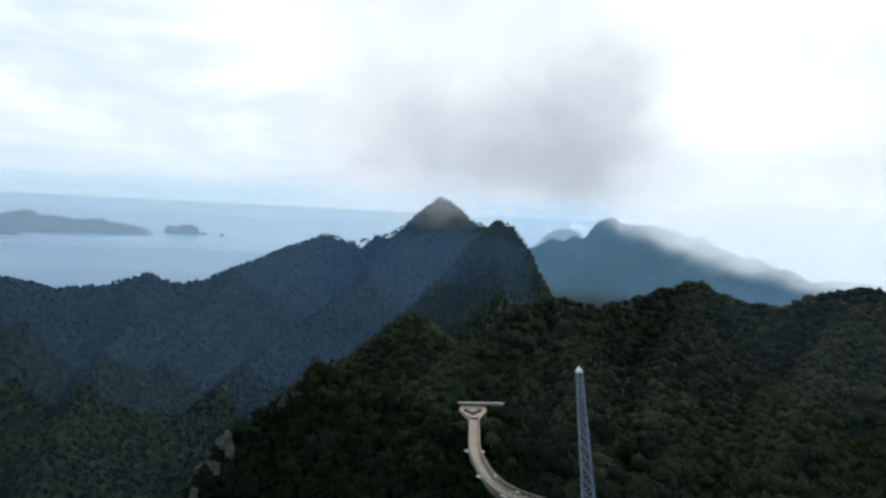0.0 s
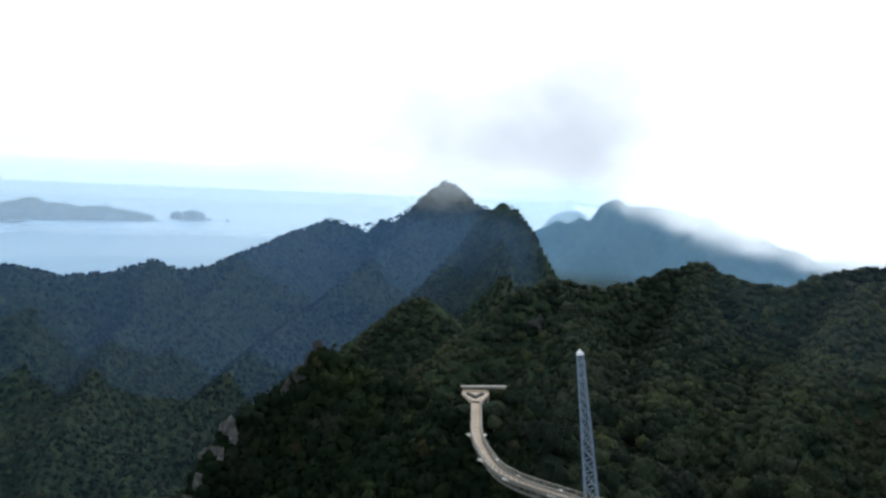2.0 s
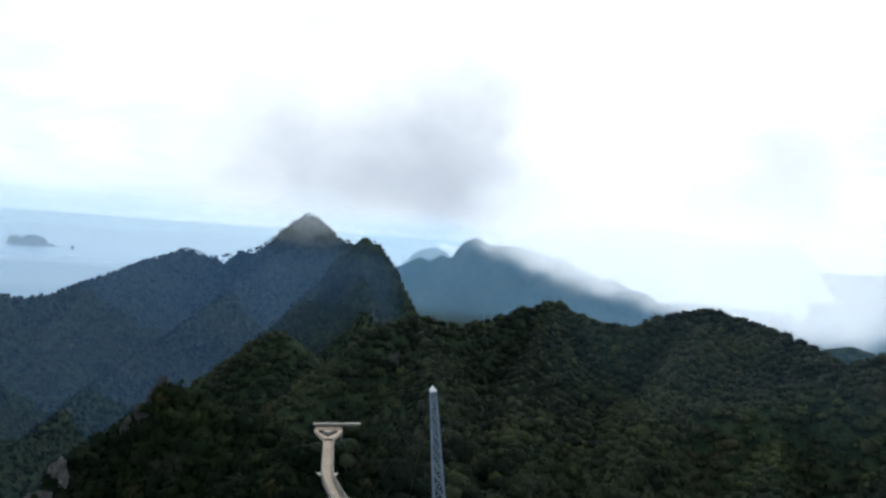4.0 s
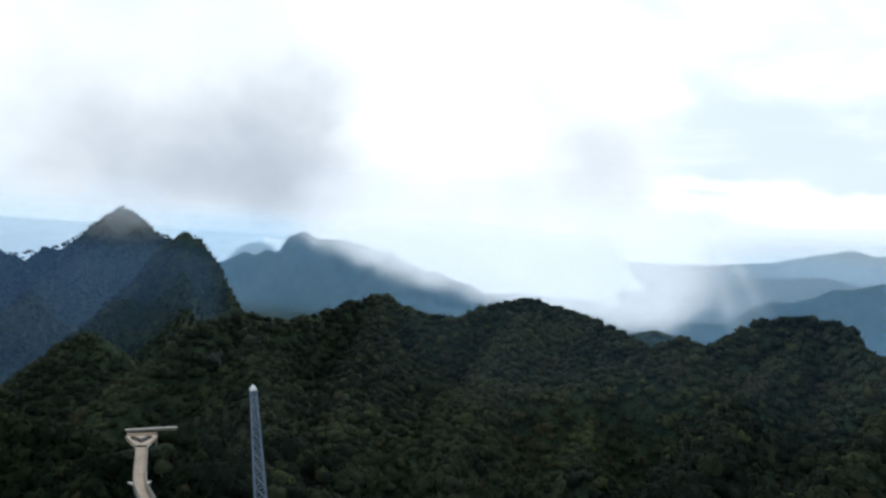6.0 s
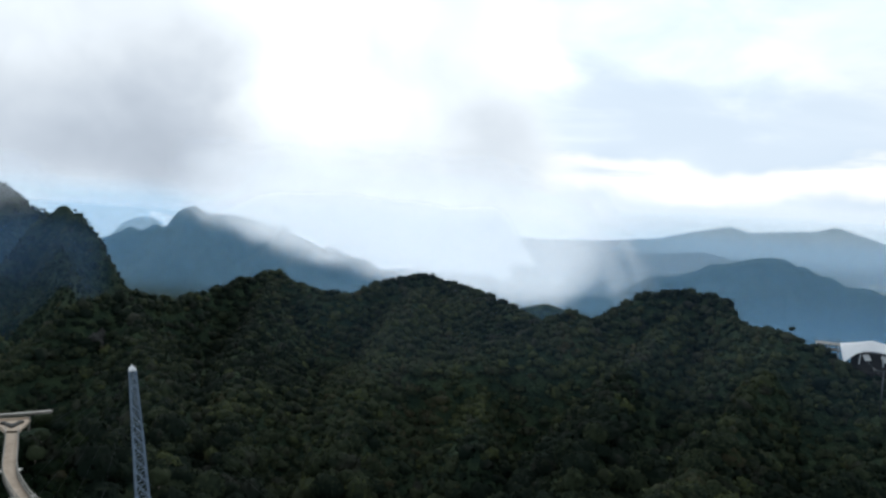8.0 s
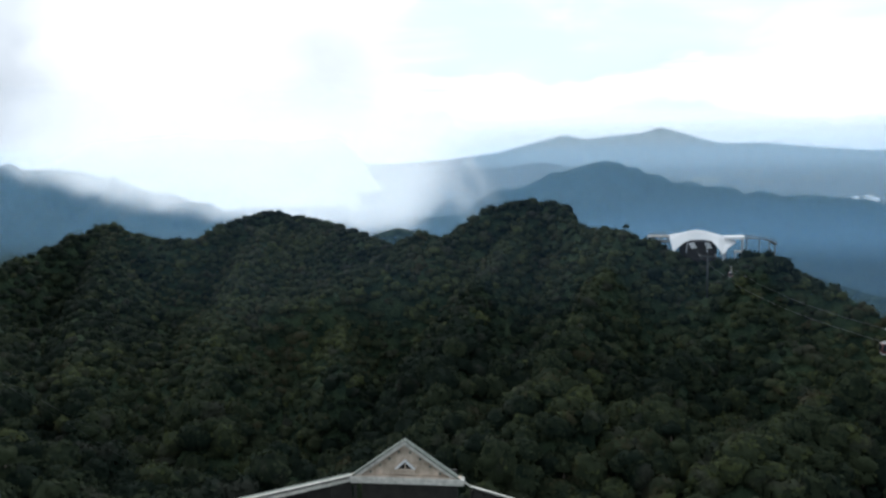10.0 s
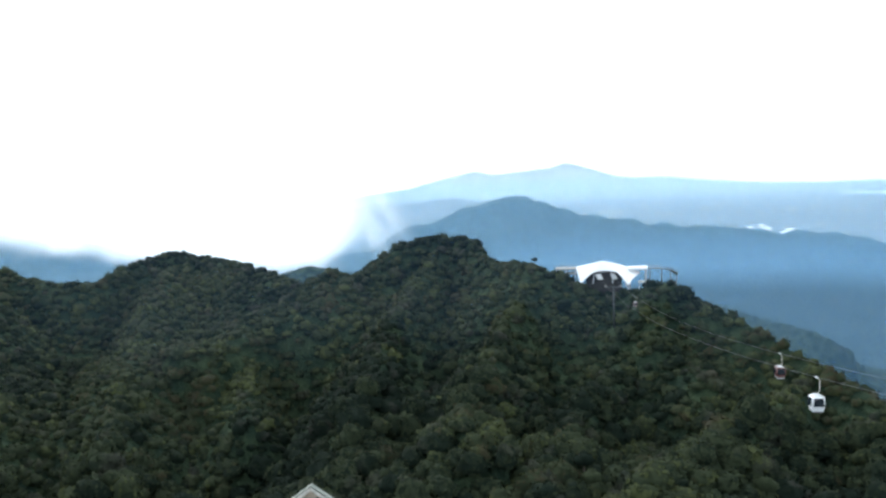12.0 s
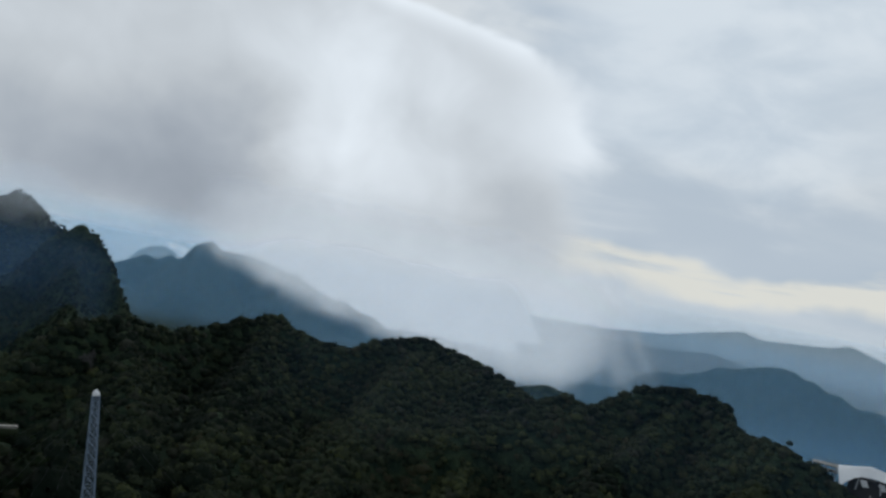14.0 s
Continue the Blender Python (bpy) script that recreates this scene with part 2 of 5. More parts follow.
# Near-black: shade of porch, dormer and hall put into colour; also the bench.
M_DARK = plain_material("painted_shade_and_bench", (0.012, 0.012, 0.012), (0.035, 0.034, 0.03), 1.0, 0.9)
M_WHITE = plain_material("white_lacquer", (0.7, 0.714, 0.728), (0.82, 0.82, 0.82), 2.0, 0.3)
M_RED = plain_material("dark_red_lacquer", (0.085, 0.03, 0.027), (0.15, 0.055, 0.048), 2.0, 0.3)
M_WINDOW = plain_material("tinted_window", (0.010, 0.014, 0.02), (0.02, 0.026, 0.035), 1.0, 0.08)
M_BARK = plain_material("bark", (0.09, 0.075, 0.06), (0.21, 0.18, 0.15), 2.0, 0.9, 0, 0.5)
M_GREY = plain_material("grey_structure", (0.36, 0.378, 0.396), (0.594, 0.612, 0.63), 1.0, 0.7)


# ---- terrain ----
def hash2(i, j, seed):
    h = (i.astype(np.int64) * 374761393 + j.astype(np.int64) * 668265263 + seed * 1274126177) & 0xFFFFFFFF
    h = ((h ^ (h >> 13)) * 1274126177) & 0xFFFFFFFF
    return ((h ^ (h >> 16)) & 0xFFFFFF) / float(0xFFFFFF)


def value_noise(x, y, seed=0):
    i, j = np.floor(x), np.floor(y)
    u, v = x - i, y - j
    u, v = u * u * (3 - 2 * u), v * v * (3 - 2 * v)
    a, b = hash2(i, j, seed), hash2(i + 1, j, seed)
    c, d = hash2(i, j + 1, seed), hash2(i + 1, j + 1, seed)
    return (a + (b - a) * u) * (1 - v) + (c + (d - c) * u) * v


def fbm(x, y, size, octaves=4, seed=0):
    total, gain, norm = 0, 1.0, 0
    for k in range(octaves):
        total = total + gain * (value_noise(x / size + 17 * k, y / size - 9 * k, seed + k) - 0.5)
        norm += gain
        gain *= 0.5
        size *= 0.48
    return total / norm * 2


def polar(az, r, el):
    """A crest point from bearing, range and the angle at which it stands."""
    a = radians(az)
    return (r * math.sin(a), r * math.cos(a), r * math.tan(radians(el)))


CANOPY = 6.0   # trees stand this much above the soil
SUMMIT = [(-1.5, -0.5, -1.75), (9.6, 3.3, -1.75)]
KNOLL = [(55, 82, -46), (66, 70, -46)]
PLATFORM_RISE = [(6.5, 184, -49.0), (14.5, 189.5, -49.5)]
NEAR_HILL = [polar(*p) for p in ((-19, 160, -26), (-17.6, 178, -21.2), (-16.6, 188, -19.4), (-15.3, 198, -17.0), (-13.9, 205, -15.2), (-10.6, 212, -13.1), (-8.2, 214, -10.9),
                                 (-6, 210, -11.5), (-4, 206, -12.2), (0.2, 198, -13.9), (3, 193, -14.5), (6, 190, -14.9), (9, 189, -15.2), (12, 194, -16.5), (15, 202, -18.5))]
KNOB = [polar(*p) for p in ((12.6, 470, -6.0), (10.2, 448, -5.9), (8.3, 430, -5.65), (6.9, 418, -6.1), (5.2, 404, -6.85), (4.1, 394, -8.0), (3.1, 384, -9.1), (1.3, 366, -10.9), (-0.6, 346, -13.2))]
MID_HILL = [polar(*p) for p in ((3.4, 660, -9.6), (1.8, 655, -9.3), (0.2, 650, -8.1), (-1.0, 645, -7.25), (-1.8, 640, -7.2), (-2.8, 632, -8.0), (-4.2, 620, -9.4), (-5.8, 600, -11.0), (-8.5, 570, -14.2))]
HILLS = [polar(*p) for p in ((12.2, 480, -6.1), (15, 505, -5.0), (17.6, 530, -4.0), (20, 510, -4.9), (22.5, 490, -5.6),
                             (25.6, 520, -4.05), (27.9, 540, -3.6), (30.7, 520, -4.2), (34, 470, -5.1), (36.2, 430, -6.2), (38.45, 420, -5.2), (40, 425, -5.7),
                             (41.9, 440, -4.5), (43.4, 450, -3.6), (46.2, 450, -3.13), (48, 440, -3.4), (49.5, 410, -5.0))]
SHOULDER = [polar(*p) for p in ((49.5, 410, -5.0), (52.5, 385, -5.1), (54.1, 382, -5.75), (57.2, 378, -7.3), (60.2, 373, -6.9), (61.6, 371, -6.35), (63.3, 365, -7.6), (67, 350, -9.4),
                                (70.5, 330, -11.5), (73.9, 310, -13.2), (77.1, 290, -15.2), (82, 270, -18), (90, 255, -20.5), (105, 240, -23))]
MOUNTAIN = [polar(*p) for p in ((-45, 1000, -5.2), (-32, 1000, -5.6), (-28, 1000, -5.5), (-25.3, 1020, -6.2), (-22.3, 1050, -6.0), (-19.8, 1080, -5.2), (-17.9, 1120, -5.9),
                                (-15.9, 1180, -5.4), (-13.3, 1250, -4.3), (-10.7, 1350, -3.1), (-8.1, 1450, -2.1), (-6, 1500, -2.6), (-3.7, 1520, -1.9), (-2.4, 1520, -1.0), (-1.6, 1520, -0.25), (-0.9, 1520, 0.3), (-0.1, 1520, 0.85),
                                (0.6, 1510, 0.5), (1.5, 1505, -0.45), (2.7, 1500, -0.85), (3.6, 1490, -1.8), (5.5, 1480, -3.6), (8, 1470, -6.5))]
SECOND = [polar(*p) for p in ((-0.5, 1010, -5.2), (1.2, 1020, -3.6), (2.2, 1015, -1.9), (3.0, 1010, -0.95), (3.6, 1005, -0.55), (4.2, 1000, -0.4), (4.8, 992, -0.7), (5.5, 982, -1.45), (6.2, 972, -2.6), (7.0, 960, -4.3), (7.9, 950, -6.4), (9, 940, -9.5))]
SPURS = [[polar(*p) for p in q] for q in (
    ((2.6, 1010, -1.6), (1.6, 980, -3.3), (0.0, 930, -5.0), (-2.6, 860, -7.4), (-6.0, 780, -10.3), (-10.0, 700, -14.0), (-14.0, 620, -18.0), (-18, 520, -26)),
    ((4.3, 1000, -0.8), (4.0, 940, -3.0), (4.6, 870, -5.6), (4.2, 800, -7.8), (3.0, 730, -10.0)),
    ((-0.2, 1515, 0.5), (-2.2, 1400, -2.0), (-5.0, 1230, -4.6), (-9.0, 1060, -7.9), (-14.0, 900, -11.6), (-19.0, 760, -16.0), (-24, 640, -23)),
    ((-8.1, 1450, -2.2), (-11.5, 1240, -5.6), (-16.0, 1040, -9.0), (-21.5, 860, -13.0), (-27, 700, -21.5)),
    ((-13.3, 1250, -4.4), (-17.5, 1060, -8.2), (-23.0, 880, -12.4), (-29, 700, -21)),
    ((11.76, 2600, 0.0), (10.9, 2440, -1.9), (10.3, 2360, -3.2)),
    ((17.7, 2600, -0.7), (16.9, 2440, -2.2), (16.0, 2360, -3.6)),
    ((-19.8, 1080, -5.3), (-21.5, 960, -9.0), (-24.5, 800, -14), (-28, 660, -22)),
    ((-28, 1000, -5.6), (-31, 880, -11), (-33, 780, -16)))]
FOLDS = [[polar(*p) for p in q] for q in (
    ((17.6, 530, -4.1), (17.2, 470, -5.8), (16.0, 400, -8.6), (15.5, 330, -12.2), (15.6, 270, -16.2)),
    ((8.3, 428, -5.9), (9.5, 380, -8.4), (10.8, 325, -11.9), (11.6, 270, -15.6)),
    ((27.9, 540, -3.7), (27.4, 480, -5.2), (25.8, 410, -8.2), (24.2, 340, -12.0), (23.4, 270, -17.0)),
    ((30.7, 520, -4.3), (32.0, 450, -6.8), (32.6, 380, -10.2), (32.6, 310, -14.6)),
    ((46.2, 450, -3.3), (44.5, 400, -5.8), (42.0, 340, -9.4), (40.2, 280, -14.0), (39.5, 230, -19.0)),
    ((52.5, 385, -5.3), (50.6, 340, -8.8), (48.6, 290, -13.0), (47.0, 240, -18.0)),
    ((60.2, 373, -9.0), (57.6, 320, -12.2), (55.0, 270, -15.6), (53.4, 225, -19.6)),
    ((70.5, 330, -11.6), (66.0, 270, -15.5), (61.0, 220, -19.5)))]
PEAKS = [polar(*p) for p in ((2, 2700, -4.5), (6.3, 2650, -2.3), (7.4, 2650, -1.8), (9.8, 2600, -1.4), (10.4, 2600, -1.1), (11.1, 2600, -0.15), (11.76, 2600, 0.2), (12.6, 2600, -0.33),
                             (14.7, 2600, -0.35), (16.0, 2600, -0.6), (17.7, 2600, -1.0), (19.9, 2600, -1.8), (23.4, 2550, -2.9), (26.8, 2500, -4.1), (31, 2400, -5.2), (36, 2300, -5.6))]
PINNACLE = [polar(*p) for p in ((11.1, 2590, -0.35), (11.5, 2590, 0.12), (11.76, 2590, 0.24), (12.0, 2590, 0.14), (12.45, 2590, -0.35))]
DOME = [polar(*p) for p in ((6.3, 3100, -2.5), (7.4, 3100, -1.4), (8.0, 3100, -1.05), (8.6, 3100, -0.93), (9.2, 3100, -1.0), (9.8, 3100, -1.3), (11, 3100, -2.2))]
BLUE_RIDGE = [polar(*p) for p in ((37, 2700, -4.2), (40, 2680, -3.2), (43, 2650, -2.3), (46.3, 2620, -1.7), (48.4, 2600, -1.1), (50.0, 2600, -0.65), (51, 2600, -0.48), (52.8, 2550, -1.05), (55.5, 2500, -1.94),
                                  (59.4, 2450, -2.5), (63.3, 2400, -2.95), (67, 2400, -3.3), (71.3, 2350, -3.4), (74, 2300, -3.9), (75.7, 2280, -4.4), (79.5, 2250, -5.6), (84, 2200, -7.2))]
BACK_RIDGE = [polar(*p) for p in ((28, 3000, -3.4), (36, 3000, -2.1), (39.0, 3000, -1.2), (41.3, 3000, -0.6), (42.6, 3000, -0.85), (44.5, 3000, -0.7), (46.6, 3000, -0.4), (48.4, 3000, -0.75), (50, 3000, -0.9), (53, 3000, -1.8), (57, 3000, -2.7), (62, 3000, -3.3))]
LOW_RIDGE = [polar(*p) for p in ((58, 1600, -7.4), (62, 1500, -7.6), (66.9, 1300, -8.9), (70.5, 1200, -9.8), (74, 1150, -11.6), (79.4, 1100, -14.7), (86, 1050, -17))]
SMALL_HILL = [polar(*p) for p in ((33.5, 1400, -6.2), (35, 1400, -5.3), (36.5, 1400, -4.9), (38.1, 1400, -5.3), (39.5, 1400, -6.2))]
FAR_HILLS = [polar(*p) for p in ((36, 4500, -0.6), (43.66, 4500, 0.05), (45.65, 4500, 0.58), (48.25, 4500, 1.17), (49.4, 4500, 0.85), (51.6, 4500, 1.05), (53.4, 4500, 1.2), (54.6, 4500, 1.54),
                                 (56.4, 4500, 1.0), (58.3, 4500, 0.42), (61.4, 4500, 0.35), (67, 4500, -0.2), (74, 4500, -0.25), (88, 4500, -0.3))]
# crest, steepness, rounding, drop for the trees that stand on it
RIDGES = [(SUMMIT, 1.2, 30, 0), (KNOLL, 1.2, 10, 0), (PLATFORM_RISE, 2.0, 6, 0), (NEAR_HILL, 1.5, 12, CANOPY - 1), (KNOB, 1.5, 13, 3.0), (MID_HILL, 1.3, 14, 3.0), (HILLS, 0.9, 26, 1.3), (SHOULDER, 0.8, 20, 1.6), (MOUNTAIN, 1.5, 70, 3.0), (SECOND, 3.0, 26, 2.0),
          (PEAKS, 1.2, 120, 0), (PINNACLE, 3.0, 20, 0), (DOME, 0.8, 120, 0), (BLUE_RIDGE, 0.6, 60, 0), (BACK_RIDGE, 0.6, 60, 0), (LOW_RIDGE, 0.4, 15, 0), (SMALL_HILL, 0.6, 40, 0), (FAR_HILLS, 0.5, 60, 0)]
RIDGES += [(s, 2.6 if k < 2 else 1.2, 14, CANOPY) for k, s in enumerate(SPURS)] + [(s, 1.5, 9, CANOPY - 2) for s in FOLDS]
BASE_R = [0, 150, 215, 270, 330, 400, 600, 1000, 1500, 2000, 2300, 3000, 3200, 3600, 4300, 4950]
SHELF = [-92, -92, -94, -112, -128, -140, -200, -290, -310, -270, -215, -168, -154, -138, -95, -46]
DEEP = [-150, -170, -190, -208, -225, -240, -280, -290, -310, -270, -215, -168, -154, -138, -95, -46]


def sea_level(r):
    return np.interp(r, BASE_R, SHELF)


def terrain(x, y):
    """Soil height at places x, y (arrays)."""
    r, az = np.hypot(x, y), np.degrees(np.arctan2(x, y))
    k = np.maximum(np.clip((az + 20) / 15, 0, 1), np.clip((150 - r) / 60, 0, 1))
    k = np.where(np.abs(az) > 120, 1.0, k)
    k = k * k * (3 - 2 * k)
    base = np.interp(r, BASE_R, DEEP) * (1 - k) + np.interp(r, BASE_R, SHELF) * k
    spread = np.clip(r / 420, 1, 3.2)
    gully = 1 + 1.0 * np.clip(fbm(x / spread, y / spread, 85, 5, 21), -0.42, 1) * np.clip(r / 120 - 0.4, 0, 1)
    gully = gully * (1 + 2.0 * np.clip((az - 60) / 10, 0, 1) * np.clip((r - 320) / 60, 0, 1) * np.clip((720 - r) / 100, 0, 1))
    gully = gully * (1 + 1.7 * (1 - k) * np.clip((620 - r) / 120, 0, 1))
    best, dist, crown = np.full(x.shape, -1e6), np.full(x.shape, 1e6), np.zeros(x.shape)
    for crest, steep, rounding, drop in RIDGES:
        for (ax, ay, a_z), (bx, by, b_z) in zip(crest[:-1], crest[1:]):
            ux, uy = bx - ax, by - ay
            s = np.clip(((x - ax) * ux + (y - ay) * uy) / (ux * ux + uy * uy), 0, 1)
            d = np.hypot(x - ax - s * ux, y - ay - s * uy)
            z = a_z + s * (b_z - a_z) - drop - (0.5 * steep * (np.sqrt(d * d + 9) - 3) + 0.85 * rounding * (1 - np.exp(-d * d / (d + 5) / rounding)) + 0.55 * np.maximum(d - 140 * spread, 0)) * gully
            hit = z > best
            best = np.where(hit, z, best)
            dist = np.where(hit, d, dist)
            crown = np.where(hit, a_z + s * (b_z - a_z) - drop, crown)
    far = np.clip(r / 900, 0.7, 2.2)
    soft = np.clip(dist / (45 * far), 0, 1)
    ridged = (0.22 - np.abs(fbm(x, y, 150, 3, 44))) * 60 * np.clip((r - 520) / 150, 0, 1) * np.clip((3000 - r) / 400, 0, 1) * soft
    rough = ridged + fbm(x, y, 160, 5, 3) * 22 * far * soft + fbm(x, y, 45, 3, 8) * 3 * np.clip(far, 0, 1)
    best = np.minimum(best + rough * np.clip(r / 130 - 0.3, 0, 1), crown + 1.5 - (0.12 + 0.7 * np.clip((r - 500) / 60, 0, 1)) * dist)
    base = base + fbm(x, y, 220, 4, 5) * 12 * np.clip(r / 200, 0.2, 1) * np.clip((2300 - r) / 600, 0, 1)
    plain = np.clip((az - 46) / 8, 0, 1) * np.clip((r - 2450) / 300, 0, 1) * np.clip((az + 100) / 10, 0, 1)
    base = base + plain * np.maximum(5 + 34 * fbm(x, y, 330, 5, 71), -4)
    return 0.5 * (best + base + np.sqrt((best - base) ** 2 + 14.0 ** 2)) - 1.0


def sheet(name, rings, angles, height, mat, closed=False):
    """A polar sheet: rings of points at those bearings, at height(x, y)."""
    R, A = np.meshgrid(np.array(rings), np.radians(np.array(angles)), indexing="ij")
    x, y = R * np.sin(A), R * np.cos(A)
    z = height(x, y)
    n, m = R.shape
    co = np.stack([x, y, z], -1).reshape(-1, 3)
    i, j = np.meshgrid(np.arange(n - 1), np.arange(m if closed else m - 1), indexing="ij")
    j2 = (j + 1) % m
    quads = np.stack([i * m + j, i * m + j2, (i + 1) * m + j2, (i + 1) * m + j], -1).reshape(-1, 4)[:, ::-1]
    return raw_mesh(name, co, quads, mat)


def raw_mesh(name, co, polys, mat, smooth=True):
    me = bpy.data.meshes.new(name)
    k = polys.shape[1]
    me.vertices.add(len(co))
    me.vertices.foreach_set("co", np.ascontiguousarray(co, dtype=np.float32).ravel())
    me.loops.add(polys.size)
    me.loops.foreach_set("vertex_index", np.ascontiguousarray(polys, dtype=np.int32).ravel())
    me.polygons.add(len(polys))
    me.polygons.foreach_set("loop_start", np.arange(0, polys.size, k, dtype=np.int32))
    me.update(calc_edges=True)
    me.polygons.foreach_set("use_smooth", np.full(len(polys), smooth))
    me.materials.append(mat)
    return me


fine = np.arange(-38, 90, 0.26)
coarse = np.arange(92, 320, 3.0)
BEARINGS = np.concatenate([fine, coarse])
RINGS = np.concatenate([[0.0, 6, 12, 18], np.geomspace(24, 4900, 440)])
ground = tagged(new("ground", sheet("ground", RINGS, BEARINGS, terrain, M_GROUND, closed=True)),
                "steep jungle-covered mountains, dark green valleys and hazy coastal plain", "mountain terrain", kind="structure")
SEA_RINGS = np.geomspace(1500, 4950, 90)
def trim(me, hide):
    """Cut away the faces whose middle is to be hidden."""
    bm = bmesh.new()
    bm.from_mesh(me)
    bmesh.ops.delete(bm, geom=[f for f in bm.faces if hide(f.calc_center_median())], context="FACES")
    bm.to_mesh(me)
    bm.free()
    return me


sea = tagged(new("sea", trim(sheet("sea", SEA_RINGS, np.arange(-70, 20.1, 0.7), lambda x, y: sea_level(np.hypot(x, y)) + 6, M_SEA), lambda c: c.x > 0.09 * c.y and c.length < 2900)),
             "calm pale blue sea below the mountains, fading into haze", "sea", kind="structure")


# ---- haze and low cloud ----
def grid_quads(n, m):
    i, j = np.meshgrid(np.arange(n - 1), np.arange(m - 1), indexing="ij")
    return np.stack([i * m + j, (i + 1) * m + j, (i + 1) * m + j + 1, i * m + j + 1], -1).reshape(-1, 4)


def mist_mesh(name, co, quads, mat, thick, az, upright):
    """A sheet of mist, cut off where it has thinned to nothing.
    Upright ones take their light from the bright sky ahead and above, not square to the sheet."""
    quads = quads[thick[quads].max(1) > 0.03]
    used, quads = np.unique(quads, return_inverse=True)
    me = raw_mesh(name, co[used], quads.reshape(-1, 4), mat)
    me.attributes.new("thick", "FLOAT", "POINT").data.foreach_set("value", thick[used].astype(np.float32))
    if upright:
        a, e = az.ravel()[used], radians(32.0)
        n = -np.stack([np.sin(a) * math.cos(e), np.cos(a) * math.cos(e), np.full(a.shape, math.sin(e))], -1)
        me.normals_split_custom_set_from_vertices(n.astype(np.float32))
    return me


def drift(name, r, az0, az1, z0, z1, lean, thick, mat, label, step=1.5, rows=24):
    """A leaning sheet of mist along an arc; thick(u, v) is 0 to 1."""
    A = np.radians(np.arange(az0, az1 + step / 2, step))
    V = np.linspace(0, 1, rows)
    a, v = np.meshgrid(A, V, indexing="ij")
    u = (a - A[0]) / (A[-1] - A[0])
    rr = (np.interp(np.degrees(a), *r) if isinstance(r, tuple) else r) + lean * (v - 0.5) + 20 * np.sin(a * 37)
    z = z0 + (z1 - z0) * v
    co = np.stack([rr * np.sin(a), rr * np.cos(a), z], -1).reshape(-1, 3)
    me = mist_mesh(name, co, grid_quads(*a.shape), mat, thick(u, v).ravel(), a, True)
    ob = tagged(new(name, me), label, "mist", kind="stuff")
    ob.visible_shadow = False
    return ob


def rise(x, lo, hi):
    t = np.clip((x - lo) / (hi - lo), 0, 1)
    return t * t * (3 - 2 * t)


VALLEY_HAZE, SEA_HAZE = "thin blue haze over the forested valleys", "pale haze over the sea and far hills"
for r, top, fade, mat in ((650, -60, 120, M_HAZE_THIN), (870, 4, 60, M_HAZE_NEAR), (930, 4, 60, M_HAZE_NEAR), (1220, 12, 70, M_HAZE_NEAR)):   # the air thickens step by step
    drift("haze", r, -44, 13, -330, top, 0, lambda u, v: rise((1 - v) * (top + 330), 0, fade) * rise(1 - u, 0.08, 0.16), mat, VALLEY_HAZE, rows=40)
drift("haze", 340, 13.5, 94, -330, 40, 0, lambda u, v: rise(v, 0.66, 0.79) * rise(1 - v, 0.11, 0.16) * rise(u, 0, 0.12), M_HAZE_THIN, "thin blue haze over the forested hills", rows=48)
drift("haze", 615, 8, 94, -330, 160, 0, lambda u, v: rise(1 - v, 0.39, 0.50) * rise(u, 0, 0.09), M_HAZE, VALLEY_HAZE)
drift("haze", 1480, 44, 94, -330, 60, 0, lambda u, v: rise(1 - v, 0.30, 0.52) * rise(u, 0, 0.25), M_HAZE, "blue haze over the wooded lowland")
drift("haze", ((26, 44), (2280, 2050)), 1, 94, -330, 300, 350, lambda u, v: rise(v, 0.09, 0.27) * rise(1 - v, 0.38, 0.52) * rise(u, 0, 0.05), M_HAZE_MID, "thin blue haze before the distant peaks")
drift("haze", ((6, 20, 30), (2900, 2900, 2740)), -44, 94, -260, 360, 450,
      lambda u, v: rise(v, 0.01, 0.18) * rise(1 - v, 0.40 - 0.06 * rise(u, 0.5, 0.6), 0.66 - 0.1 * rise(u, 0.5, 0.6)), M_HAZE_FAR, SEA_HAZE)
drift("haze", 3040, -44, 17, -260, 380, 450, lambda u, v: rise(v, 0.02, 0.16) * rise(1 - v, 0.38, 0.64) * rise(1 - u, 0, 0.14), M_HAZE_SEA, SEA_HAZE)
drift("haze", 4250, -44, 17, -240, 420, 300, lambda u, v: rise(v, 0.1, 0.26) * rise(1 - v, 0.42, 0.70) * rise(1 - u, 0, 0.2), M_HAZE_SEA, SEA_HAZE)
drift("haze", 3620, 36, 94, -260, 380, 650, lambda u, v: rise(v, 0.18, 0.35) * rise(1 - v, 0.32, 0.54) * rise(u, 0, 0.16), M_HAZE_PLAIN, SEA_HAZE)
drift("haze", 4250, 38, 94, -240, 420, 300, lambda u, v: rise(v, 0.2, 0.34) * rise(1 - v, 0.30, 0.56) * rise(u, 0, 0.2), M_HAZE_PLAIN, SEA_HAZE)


def cloud_sheet(name, az, el, r, th, mat, label):
    a, e = np.radians(az), np.radians(el)
    co = np.stack([r * np.sin(a), r * np.cos(a), r * np.tan(e)], -1).reshape(-1, 3)
    me = mist_mesh(name, co, grid_quads(*az.shape), mat, th.ravel(), a, False)
    ob = tagged(new(name, me), label, "cloud", kind="stuff")
    ob.visible_shadow = False


